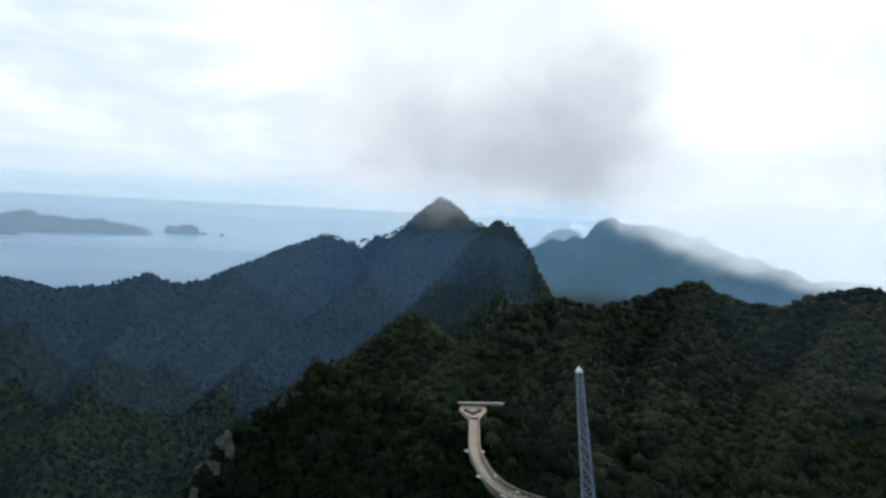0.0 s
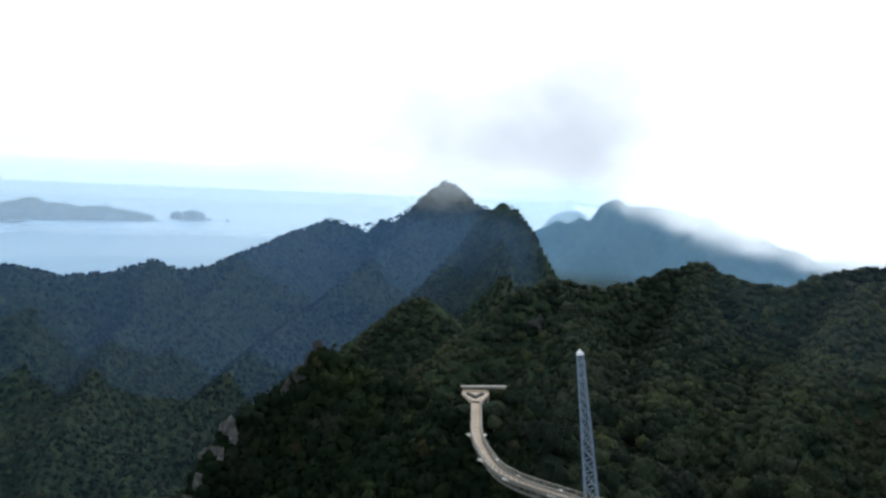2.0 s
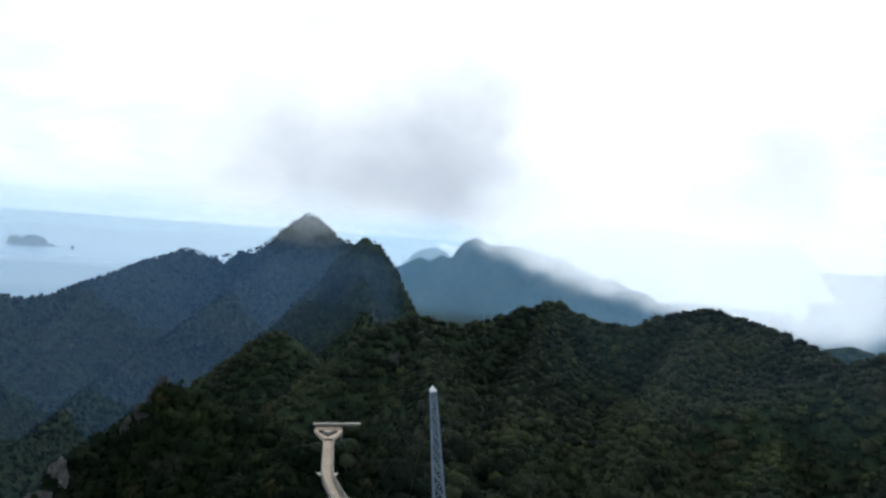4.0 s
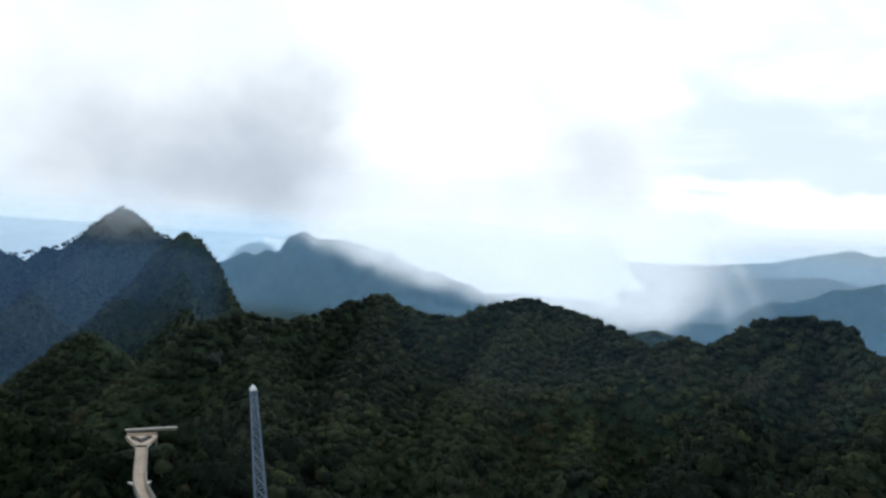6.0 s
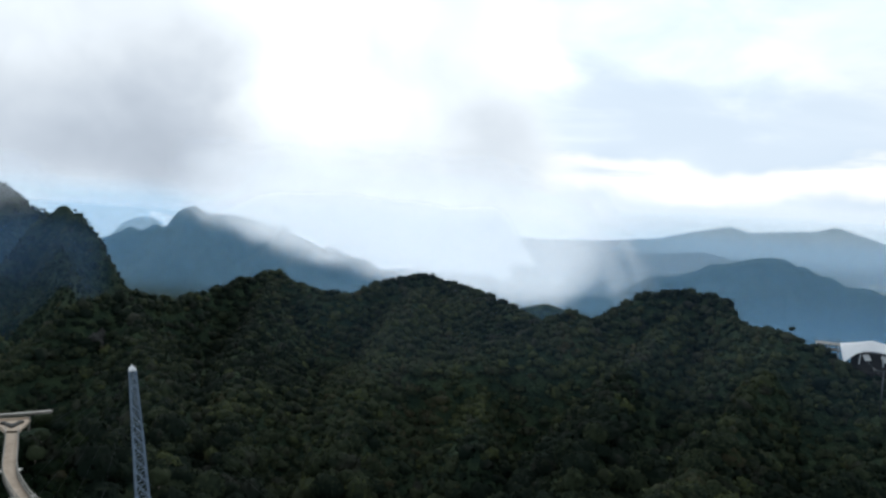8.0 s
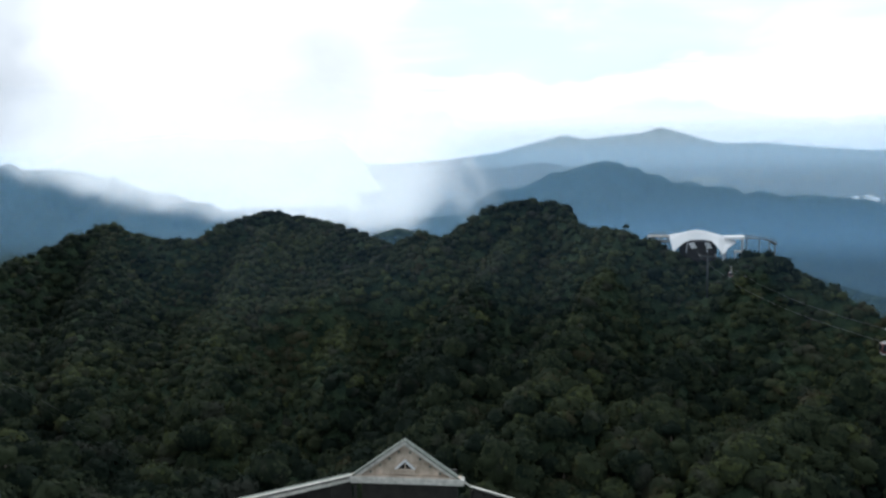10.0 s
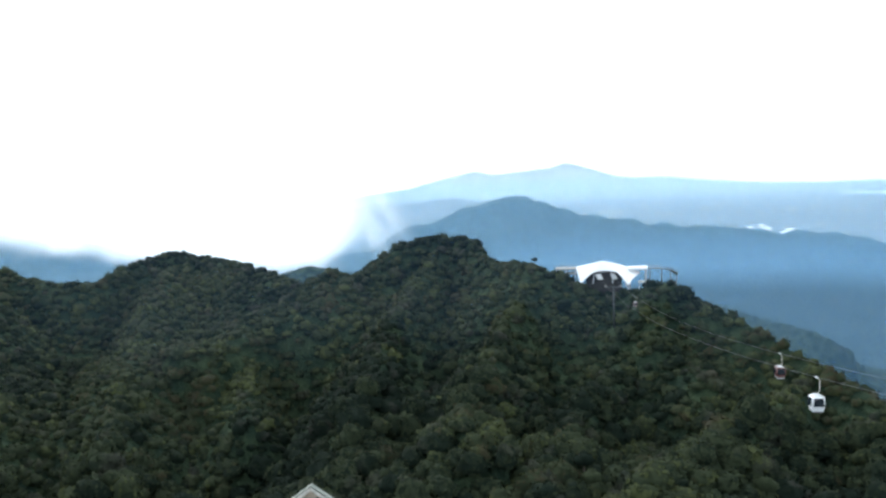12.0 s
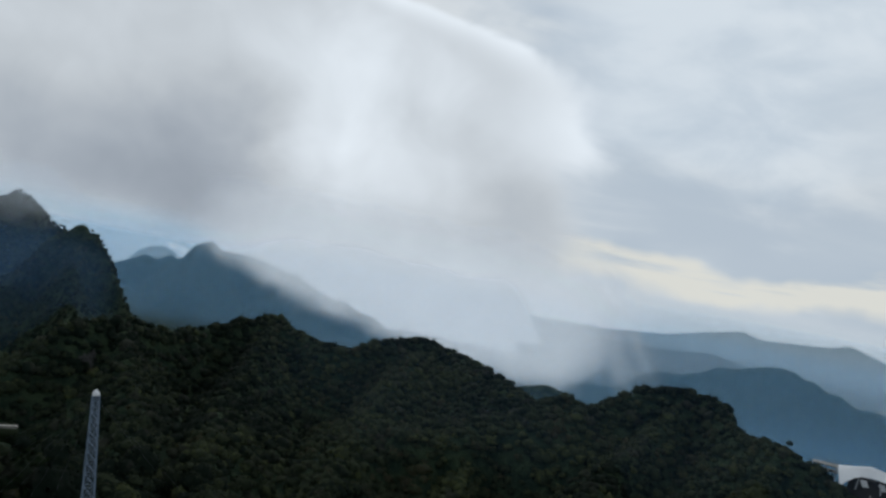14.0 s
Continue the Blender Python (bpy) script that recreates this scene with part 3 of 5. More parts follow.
def cloud_bank():
    """The foot of the great cloud: it spills over the far ridge and down the pass, and melts into the sky above."""
    foot = ([4, 8, 13.7, 20.4, 26.9, 30, 34, 37, 40, 43], [1.6, 0.9, -0.2, -1.9, -3.4, -4.0, -4.3, -4.2, -2.0, 0.5])
    az, el = np.meshgrid(np.arange(8, 47, 0.25), np.arange(-9, 10, 0.25), indexing="ij")
    for k in (0, 1, 2, 3):
        core = k > 1
        wave = 0.6 * fbm(az, el, 6.0, 4, 50) + 0.6 * fbm(az, el, 3.6, 4, 100 + 10 * k)
        f = np.interp(az + 1.5 * wave, *foot)
        lift = 0.22 * k
        th = rise(el + 2.0 * wave - f, -2.4 + lift, 0.0 + lift) * rise(az + 3 * wave, 8.9 + 2.5 * core, 14 + 5 * core)
        th *= rise(42.2 - 1.5 * core + 2 * wave - az, -1.0, 5.0) * rise(6.6 - 0.8 * core + 1.5 * wave - el, 0, 4.4)
        if not core:   # ragged strands that hang below the bank
            strands = fbm(az + 0.4 * el, el * 0.3, 2.0, 4, 95 + k)
            th = np.maximum(th, np.clip((0.25 + 1.3 * strands) * rise(el, -6.8, -2.6) * rise(7.5 - np.abs(az - 38.5), 0, 6) * rise(-el + 1.5, 0, 2.5), 0, 1))
        r = 1780 + 30 * k - 28 * (el + 5) - 40 * fbm(az, el, 8.0, 3, 61)
        cloud_sheet("cloud_bank", az, el, r, th, M_CLOUD, "white cloud foot spilling over the dark ridge")


cloud_bank()


def cloud_deck():
    """Thick low cloud behind the far ridge, which hides the country beyond it."""
    def top(x, y):
        r, az = np.hypot(x, y), np.degrees(np.arctan2(x, y))
        el = -3.6 + 3.0 * rise(r, 2700, 3350) + 1.9 * rise(r, 2700, 3350) * rise(az, 12, 18) * rise(36.5 - az, 0, 5.0) - 3.0 * rise(az, 32.5, 37)
        return r * np.tan(np.radians(el)) + 34 * fbm(x, y, 210, 5, 83)
    ob = tagged(new("cloud_deck", sheet("cloud_deck", np.linspace(2700, 3400, 60), np.arange(9.0, 37.1, 0.3), top, M_CLOUD_THICK)), "thick white low cloud behind the far ridge", "cloud", kind="stuff")
    ob.visible_shadow = False


cloud_deck()


def wisps():
    az, el = np.meshgrid(np.arange(-7, 7, 0.25), np.arange(-5, 5, 0.25), indexing="ij")
    wave = fbm(az, el, 2.0, 4, 90)
    th = 0.95 * rise(el + 0.8 * wave, -2.2, 1.3) * rise(4.2 - np.abs(az + 0.2) + 1.3 * wave, 0, 3.4) * rise(3.4 - el, 0, 2.0)
    for r in (1330,):
        cloud_sheet("mist_wisp", az, el, r - 26 * el, th, M_WISP, "thin cloud veil drifting over the highest summit")


wisps()


# ---- builders ----
def part(name, bm, mat, parent=None, label="", smooth=False):
    """One mesh from a bmesh, under a thing or a part of it."""
    me = bpy.data.meshes.new(name)
    bm.normal_update()
    bm.to_mesh(me)
    bm.free()
    me.materials.append(mat)
    for f in me.polygons:
        f.use_smooth = smooth
    ob = new(name, me)
    if parent is not None:
        ob.parent = parent
    if label:
        ob["label"] = label
    return ob


def thing(name, place, label, category, group="", turn=0.0):
    ob = new(name)
    ob.matrix_basis = pose(*place, 0, 0, turn)
    ob.empty_display_size = 0.5
    return tagged(ob, label, category, group)


def tube(bm, p, q, r0, r1=None, sides=6):
    p, q = Vector(p), Vector(q)
    r1 = r0 if r1 is None else r1
    d = (q - p).normalized()
    side = d.cross(Vector((0, 0, 1)) if abs(d.z) < 0.9 else Vector((1, 0, 0))).normalized()
    other = d.cross(side)
    rings = []
    for c, r in ((p, r0), (q, r1)):
        rings.append([bm.verts.new(c + (side * math.cos(a) + other * math.sin(a)) * r) for a in (2 * math.pi * k / sides for k in range(sides))])
    for k in range(sides):
        bm.faces.new((rings[0][k], rings[0][(k + 1) % sides], rings[1][(k + 1) % sides], rings[1][k]))
    bm.faces.new(rings[0][::-1]), bm.faces.new(rings[1])


def box(bm, lo, hi, bevel=0.0):
    m = Matrix.Translation((Vector(lo) + Vector(hi)) / 2) @ Matrix.Diagonal((*(Vector(hi) - Vector(lo)), 1))
    made = bmesh.ops.create_cube(bm, size=1, matrix=m)
    if bevel:
        edges = {e for v in made["verts"] for e in v.link_edges}
        bmesh.ops.bevel(bm, geom=list(edges), offset=bevel, segments=2, affect="EDGES", profile=0.5)


def prism(bm, outline, axis):
    """A flat outline pushed along an axis vector."""
    a = [bm.verts.new(p) for p in outline]
    b = [bm.verts.new(Vector(p) + Vector(axis)) for p in outline]
    n = len(a)
    bm.faces.new(a[::-1]), bm.faces.new(b)
    for k in range(n):
        bm.faces.new((a[k], a[(k + 1) % n], b[(k + 1) % n], b[k]))


def bow(p, q, sag, n):
    """Points of a cable that hangs from p to q."""
    p, q = Vector(p), Vector(q)
    return [p.lerp(q, k / n) - Vector((0, 0, 4 * sag * (k / n) * (1 - k / n))) for k in range(n + 1)]


def strand(bm, points, r, sides=5):
    """One unbroken round bar through the points."""
    rings = []
    for i, p in enumerate(points):
        d = (points[min(i + 1, len(points) - 1)] - points[max(i - 1, 0)]).normalized()
        side = d.cross(Vector((0, 0, 1)) if abs(d.z) < 0.9 else Vector((1, 0, 0))).normalized()
        other = d.cross(side)
        rings.append([bm.verts.new(p + (side * math.cos(a) + other * math.sin(a)) * r) for a in (2 * math.pi * k / sides for k in range(sides))])
    for u, v in zip(rings[:-1], rings[1:]):
        for k in range(sides):
            bm.faces.new((u[k], u[(k + 1) % sides], v[(k + 1) % sides], v[k]))
    bm.faces.new(rings[0][::-1]), bm.faces.new(rings[-1])


def height_at(x, y):
    return float(terrain(np.array([x], float), np.array([y], float))[0])


# ---- sky bridge ----
def smooth_line(points, steps):
    """A Catmull-Rom line through the points."""
    P = [Vector(p) for p in points]
    P = [P[0] * 2 - P[1]] + P + [P[-1] * 2 - P[-2]]
    out = []
    for i in range(1, len(P) - 2):
        a, b, c, d = P[i - 1:i + 3]
        for k in range(steps):
            t = k / steps
            out.append(0.5 * (2 * b + (c - a) * t + (2 * a - 5 * b + 4 * c - d) * t * t + (3 * b - a - 3 * c + d) * t ** 3))
    return out + [P[-2]]


DECK_Z = -46.0
DECK_LINE = smooth_line([(9.1, 177, DECK_Z), (8.85, 166, DECK_Z), (8.4, 151.5, DECK_Z), (9.0, 143.5, DECK_Z), (10.6, 134.8, DECK_Z), (13.2, 129.2, DECK_Z), (17.5, 124.8, DECK_Z),
                         (29, 115, DECK_Z), (43, 99, DECK_Z), (53, 86, DECK_Z)], 9)


def sideways(line, i):
    d = (line[min(i + 1, len(line) - 1)] - line[max(i - 1, 0)]).normalized()
    return Vector((d.y, -d.x, 0))


def ribbon(bm, line, left, right, low, high):
    """A bar of rectangular section along a line, from left to right of it and low to high."""
    rows = []
    for i, p in enumerate(line):
        s = sideways(line, i)
        rows.append([bm.verts.new(p + s * a + Vector((0, 0, b))) for a, b in ((left, low), (right, low), (right, high), (left, high))])
    for a, b in zip(rows[:-1], rows[1:]):
        for k in range(4):
            bm.faces.new((a[k], a[(k + 1) % 4], b[(k + 1) % 4], b[k]))
    bm.faces.new(rows[0]), bm.faces.new(rows[-1][::-1])


def sky_bridge():
    b = thing("suspension_footbridge", (0, 0, 0), "curved pale concrete and steel footbridge hung above the jungle", "bridge")
    bm = bmesh.new()
    ribbon(bm, DECK_LINE, -0.95, 0.95, -0.18, 0.0)
    part("deck", bm, M_DECK, b, "weathered beige deck slabs")
    for s, name in ((-1, "parapet"), (1, "parapet")):
        bm = bmesh.new()
        ribbon(bm, DECK_LINE, s * 1.02 - 0.05, s * 1.02 + 0.05, -0.2, 0.42)
        ribbon(bm, DECK_LINE, s * 1.05 - 0.06, s * 1.05 + 0.06, 1.05, 1.16)
        for h in (0.6, 0.75, 0.9):
            ribbon(bm, DECK_LINE, s * 1.05 - 0.012, s * 1.05 + 0.012, h, h + 0.024)
        part(name, bm, M_RAIL, b, "grey steel railing with wires")
    post = None
    for i in range(0, len(DECK_LINE), 2):
        for s in (-1, 1):
            p = DECK_LINE[i] + sideways(DECK_LINE, i) * s * 1.08
            if post is None:
                bm = bmesh.new()
                box(bm, (-0.06, -0.06, -0.35), (0.06, 0.06, 1.18), 0.012)
                post = part("post", bm, M_RAIL, b)
                post.location = p
            else:
                o = new("post", post.data)
                o.parent, o.location = b, p
    # inverted truss below the deck
    bm = bmesh.new()
    for i in range(0, len(DECK_LINE) - 3, 3):
        p, q = DECK_LINE[i], DECK_LINE[i + 3]
        s = sideways(DECK_LINE, i)
        tube(bm, p + Vector((0, 0, -1.5)), q + Vector((0, 0, -1.5)), 0.16, None, 7)
        for k in (-1, 1):
            tube(bm, p + s * 0.9 * k + Vector((0, 0, -0.2)), p + Vector((0, 0, -1.5)), 0.07)
            tube(bm, p + s * 0.9 * k + Vector((0, 0, -0.2)), q + Vector((0, 0, -1.5)), 0.06)
    part("truss", bm, M_RAIL, b)
    # pale outrigger brackets that take the hangers
    for i in (18, 33, 45, 56):
        p, s = DECK_LINE[i], sideways(DECK_LINE, i)
        d = Vector((-s.y, s.x, 0))
        for k in (-1, 1):
            bm = bmesh.new()
            base = p + s * k * 1.0 + Vector((0, 0, -0.1))
            prism(bm, [base - d * 0.9, base + s * k * 0.95 + Vector((0, 0, 0.25)), base + d * 0.9], (0, 0, 0.22))
            part("bracket", bm, M_TRIM, b, "pale triangular hanger bracket")
    # triangular platform at the far end
    bm = bmesh.new()
    z = Vector((0, 0, DECK_Z))
    prism(bm, [z + Vector(v) for v in ((8.0, 175.4, -0.3), (10.2, 175.4, -0.3), (12.3, 183.0, -0.3), (12.1, 185.2, -0.3), (6.5, 184.8, -0.3), (6.2, 182.6, -0.3))], (0, 0, 0.3))
    part("platform", bm, M_DECK, b, "triangular concrete viewing platform")
    for (p, q) in (((8.0, 175.6), (6.2, 182.8)), ((10.2, 175.6), (12.3, 183.2)), ((6.4, 184.9), (12.2, 185.3))):
        bm = bmesh.new()
        a, c = Vector((*p, DECK_Z)), Vector((*q, DECK_Z))
        n = Vector((c.y - a.y, a.x - c.x, 0)).normalized() * 0.12
        prism(bm, [a - n, c - n, c + n, a + n], (0, 0, 0.45))
        part("side_wall", bm, M_DECK, b, "pale parapet wall")
    bm = bmesh.new()
    prism(bm, [(7.1, 182.6, DECK_Z + 0.004), (9.15, 178.8, DECK_Z + 0.004), (11.3, 182.8, DECK_Z + 0.004), (10.6, 183.3, DECK_Z + 0.004), (9.15, 180.8, DECK_Z + 0.004), (7.8, 183.1, DECK_Z + 0.004)], (0, 0, 0.4))
    part("bench", bm, M_DARK, b, "dark V-shaped bench")
    bm = bmesh.new()
    prism(bm, [(6.2, 187.4, DECK_Z + 0.1), (16.6, 189.0, DECK_Z + 0.1), (16.5, 189.8, DECK_Z + 0.1), (6.1, 188.2, DECK_Z + 0.1)], (0, 0, 0.40))
    part("back_wall", bm, M_RAIL, b, "long grey wall")
    bm = bmesh.new()
    prism(bm, [(6.0, 187.2, DECK_Z + 0.50), (16.9, 188.9, DECK_Z + 0.50), (16.5, 190.0, DECK_Z + 0.50), (5.9, 188.3, DECK_Z + 0.50)], (0, 0, 0.12))
    part("coping", bm, M_RAIL, b)
    # legs of the platform
    for x, y in ((9.1, 178), (9.2, 183.5), (8.6, 187.9), (12.5, 188.5)):
        bm = bmesh.new()
        tube(bm, (x, y, DECK_Z - 0.3), (x, y, height_at(x, y) - 1), 0.18, 0.22, 8)
        part("column", bm, M_RAIL, b)
    # near landing by the pavilion
    x, y = DECK_LINE[-1].x, DECK_LINE[-1].y
    bm = bmesh.new()
    tube(bm, (x, y, DECK_Z - 0.2), (x, y, height_at(x, y) - 1.5), 0.8, 1.0, 8)
    part("column", bm, M_DECK, b)
    return b


MAST_TOP = Vector((23.5, 130.6, -25.6))
MAST_LEAN = Vector((-0.129, 0.03, 1.0))
MAST_FOOT = MAST_TOP - MAST_LEAN * 52
MAST_FOOT = MAST_TOP - MAST_LEAN * (MAST_TOP.z - height_at(MAST_FOOT.x, MAST_FOOT.y) + 0.5)


def bridge_mast():
    m = thing("bridge_pylon", MAST_FOOT, "leaning blue-white lattice steel pylon with a pointed cap", "pylon")
    axis = MAST_TOP - MAST_FOOT
    length = axis.length
    d = axis.normalized()
    s = d.cross(Vector((0, 1, 0))).normalized()
    t = d.cross(s).normalized()

    def half(h):
        """Half width at a height along the mast: a long spindle."""
        below = length - h
        return 0.46 + 0.0235 * min(below, 42) - 0.030 * max(below - 46, 0)

    def corner(h, k):
        a = half(h)
        return d * h + s * (a if k in (0, 3) else -a) + t * (a if k in (0, 1) else -a)

    hs = [length]   # panels about as tall as they are wide, down to the foot
    while hs[-1] > 1.5:
        hs.append(max(hs[-1] - max(1.2, 2.5 * half(hs[-1])), 0.0))
    hs.reverse()
    for k in range(4):
        bm = bmesh.new()
        strand(bm, [corner(h, k) for h in hs], 0.11, 6)
        part("chord", bm, M_STEEL, m)
    for k in range(4):
        bm = bmesh.new()
        for i, (a, b) in enumerate(zip(hs[:-1], hs[1:])):
            j = (k + 1) % 4
            tube(bm, corner(a, k), corner(b, j), 0.06, None, 5)
            tube(bm, corner(a, j), corner(b, k), 0.06, None, 5)
            tube(bm, corner(b, k), corner(b, j), 0.07, None, 5)
        part("bracing", bm, M_STEEL, m)
    bm = bmesh.new()
    ring = [bm.verts.new(corner(length, k) * 1.0 + d * 0.0 + (corner(length, k) - d * length) * 0.1) for k in range(4)]
    ring2 = [bm.verts.new(v.co + d * 0.35) for v in ring]
    tip = bm.verts.new(d * (length + 1.0))
    for k in range(4):
        bm.faces.new((ring[k], ring[(k + 1) % 4], ring2[(k + 1) % 4], ring2[k]))
        bm.faces.new((ring2[k], ring2[(k + 1) % 4], tip))
    bm.faces.new(ring[::-1])
    part("cap", bm, M_WHITE, m, "white pointed cap")
    bm = bmesh.new()
    box(bm, (-2.2, -2.2, -2.5), (2.2, 2.2, 0.35), 0.1)
    part("footing", bm, M_DECK, m, "concrete footing")
    return m


sky_bridge()
bridge_mast()


def stays():
    """Each stay is one steel cable, from the mast head to the deck or to an anchor on the slope."""
    ends = []
    for i in (9, 18, 27, 33, 39, 45, 51, 56):
        ends.append(DECK_LINE[i] + sideways(DECK_LINE, i) * (1.6 if i in (18, 33, 45, 56) else 1.0))
    for x, y in ((75, 185), (84, 168)):
        ends.append(Vector((x, y, height_at(x, y) + 1)))
    for e in ends:
        bm = bmesh.new()
        strand(bm, bow(MAST_TOP + Vector((0, 0, -0.3)), e, 0.4, 8), 0.010)
        tagged(part("stay_cable", bm, M_CABLE), "thin dark steel stay cable from the pylon head", "cable", "stay cables of the footbridge")


stays()


# ---- pavilion with the gable ----
def pavilion():
    z0 = -37.4
    left, right = Vector((56.05, 80.0, z0)), Vector((64.25, 71.3, z0))
    mid = (left + right) / 2
    along = (right - left).normalized()
    half = (right - left).length / 2
    out = Vector((-along.y, along.x, 0))
    if out.dot(mid) > 0:
        out = -out
    yaw = math.degrees(math.atan2(along.y, along.x))
    foot = height_at(mid.x, mid.y)
    p = thing("pavilion", (mid.x, mid.y, z0), "cream pavilion with a pale-trimmed gable above the jungle", "pavilion", turn=yaw)
    # own axes: x along the front, -y towards the viewers, z up
    h = 4.55
    sgn = -1.0
    bm = bmesh.new()
    prism(bm, [(-half, 0, 0.25), (half, 0, 0.25), (0, 0, h - 0.3)], (0, 0.3, 0))
    part("gable_wall", bm, M_CREAM, p, "stained cream gable wall")
    for s in (-1, 1):
        bm = bmesh.new()
        a, b = Vector((s * (half + 0.35), -0.55, 0.02)), Vector((0, -0.55, h))
        prism(bm, [a, b, b + Vector((0, 0, -0.42)), a + Vector((-s * 0.55, 0, 0))], (0, 0.35, 0))
        part("bargeboard", bm, M_TRIM, p, "pale moulded bargeboard")
        bm = bmesh.new()
        prism(bm, [a + Vector((s * 0.12, -0.1, -0.02)), b + Vector((0, -0.1, 0.1)), b + Vector((0, -0.1, 0.2)), a + Vector((s * 0.28, -0.1, 0.06))], (0, 0.9, 0))
        part("roof_slope", bm, M_ROOF, p, "grey-green roof slope")
        for k in range(5):
            bm = bmesh.new()
            c = a.lerp(b, 0.12 + 0.18 * k) + Vector((-s * 0.35, 0.2, -0.62))
            box(bm, c - Vector((0.1, 0.15, 0.12)), c + Vector((0.1, 0.15, 0.12)), 0.02)
            part("dentil", bm, M_ROOF, p)
    bm = bmesh.new()
    box(bm, (-half - 0.5, -0.75, -0.55), (half + 0.9, 0.35, 0.22), 0.08)
    part("beam", bm, M_TRIM, p, "pale horizontal beam under the gable")
    bm = bmesh.new()
    box(bm, (-half - 0.3, -0.6, 0.22), (half + 0.5, 0.2, 0.36), 0.03)
    part("moulding", bm, M_CREAM, p)
    # little triangular dormer with a ledge
    d = part("dormer", bmesh.new(), M_TRIM, p, "small white triangular dormer")
    bm = bmesh.new()
    for s in (-1, 1):
        a, b = Vector((s * 0.95, -0.35, 0.95)), Vector((0, -0.35, 1.75))
        prism(bm, [a, b, b + Vector((0, 0, -0.2)), a + Vector((-s * 0.26, 0, 0))], (0, 0.34, 0))
    part("frame", bm, M_WHITE, d)
    # dark triangle: the shade in the dormer opening, put into colour
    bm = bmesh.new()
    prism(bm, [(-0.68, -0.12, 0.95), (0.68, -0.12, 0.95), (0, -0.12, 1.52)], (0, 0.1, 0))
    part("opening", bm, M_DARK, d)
    bm = bmesh.new()
    tube(bm, (0, -0.22, 0.95), (0, -0.22, 1.5), 0.09, 0.05, 6)
    part("finial", bm, M_CREAM, d)
    bm = bmesh.new()
    box(bm, (-0.92, -0.4, 0.5), (0.92, 0.0, 0.93), 0.04)
    part("ledge", bm, M_CREAM, d, "stained ledge")
    d.scale, d.location = (1.28, 1.0, 1.4), (0, 0, -0.18)
    # side wings: low roofs that run out to both sides with a double eaves line
    inv = p.matrix_basis.inverted()
    for world_end, s, drop in ((Vector((41.75, 82.6, z0)), -1, 0.0), (Vector((67.15, 62.1, z0)), 1, -0.35)):
        e = inv @ world_end
        a = Vector((s * half, 0.0, 0.05))
        if s > 0:   # this wing stands a step lower
            e.z -= 1.0
            a += Vector((1.6, 0, -1.0))
            bm = bmesh.new()
            strand(bm, [Vector((half + 0.3, -0.5, 0.1)), Vector((half + 0.9, -0.4, -0.15)), a + Vector((0, -0.1, 0.2))], 0.1, 6)
            part("ridge_cap", bm, M_TRIM, p)
        run = (e - a).normalized()
        back = Vector((-run.y, run.x, 0)) * (1 if s > 0 else -1)
        if back.y < 0:
            back = -back
        bm = bmesh.new()
        lo = Vector((0, 0, 1))
        w = 0.7 if s > 0 else 1.9
        prism(bm, [a + lo * 0.12, a + lo * 0.0, a + back * w + lo * -0.45, a + back * w + lo * -0.3], run * (e - a).length)
        part("wing_roof", bm, M_ROOF, p, "grey-green wing roof")
        for k, (up0, th) in enumerate(((0.16, 0.11), (-0.5, 0.36))[:1 if s > 0 else 2]):
            bm = bmesh.new()
            f0 = a - back * (0.25 - 0.12 * k) + lo * up0
            prism(bm, [f0, f0 + back * 0.3, f0 + back * 0.3 + lo * th, f0 + lo * th], run * (e - a).length)
            part("eaves_beam", bm, M_TRIM, p, "pale eaves beam")
        # near-black wall stands in for the shade under the wing's eaves
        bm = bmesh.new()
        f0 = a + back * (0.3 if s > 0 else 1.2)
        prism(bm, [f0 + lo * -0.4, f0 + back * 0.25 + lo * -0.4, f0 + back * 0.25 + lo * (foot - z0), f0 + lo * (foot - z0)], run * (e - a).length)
        part("wing_wall", bm, M_DARK, p, "wing wall painted dark as the shade under the eaves")
        # posts share that near-black and sink into the painted shade
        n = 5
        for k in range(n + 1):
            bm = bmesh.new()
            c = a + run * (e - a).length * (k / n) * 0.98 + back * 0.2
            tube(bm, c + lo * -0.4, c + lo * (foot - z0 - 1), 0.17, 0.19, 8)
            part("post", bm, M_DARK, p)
    # near-black sheet in place of the shade behind the gable porch
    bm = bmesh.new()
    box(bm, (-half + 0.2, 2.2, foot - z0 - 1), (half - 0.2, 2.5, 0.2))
    part("inner_wall", bm, M_DARK, p, "wall painted dark as the shade inside the porch")
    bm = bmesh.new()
    box(bm, (-half - 1, -1.2, foot - z0 - 3), (half + 1, 9, foot - z0 + 0.3))
    part("plinth", bm, M_DECK, p)
    return p


pavilion()


# ---- cable car: station, tower, cables, cabins ----
STATION = Vector((325.3, 209.6, 0.0))
STATION_TURN = -55.5   # its front looks back along the cables
STATION_Z = -45.8


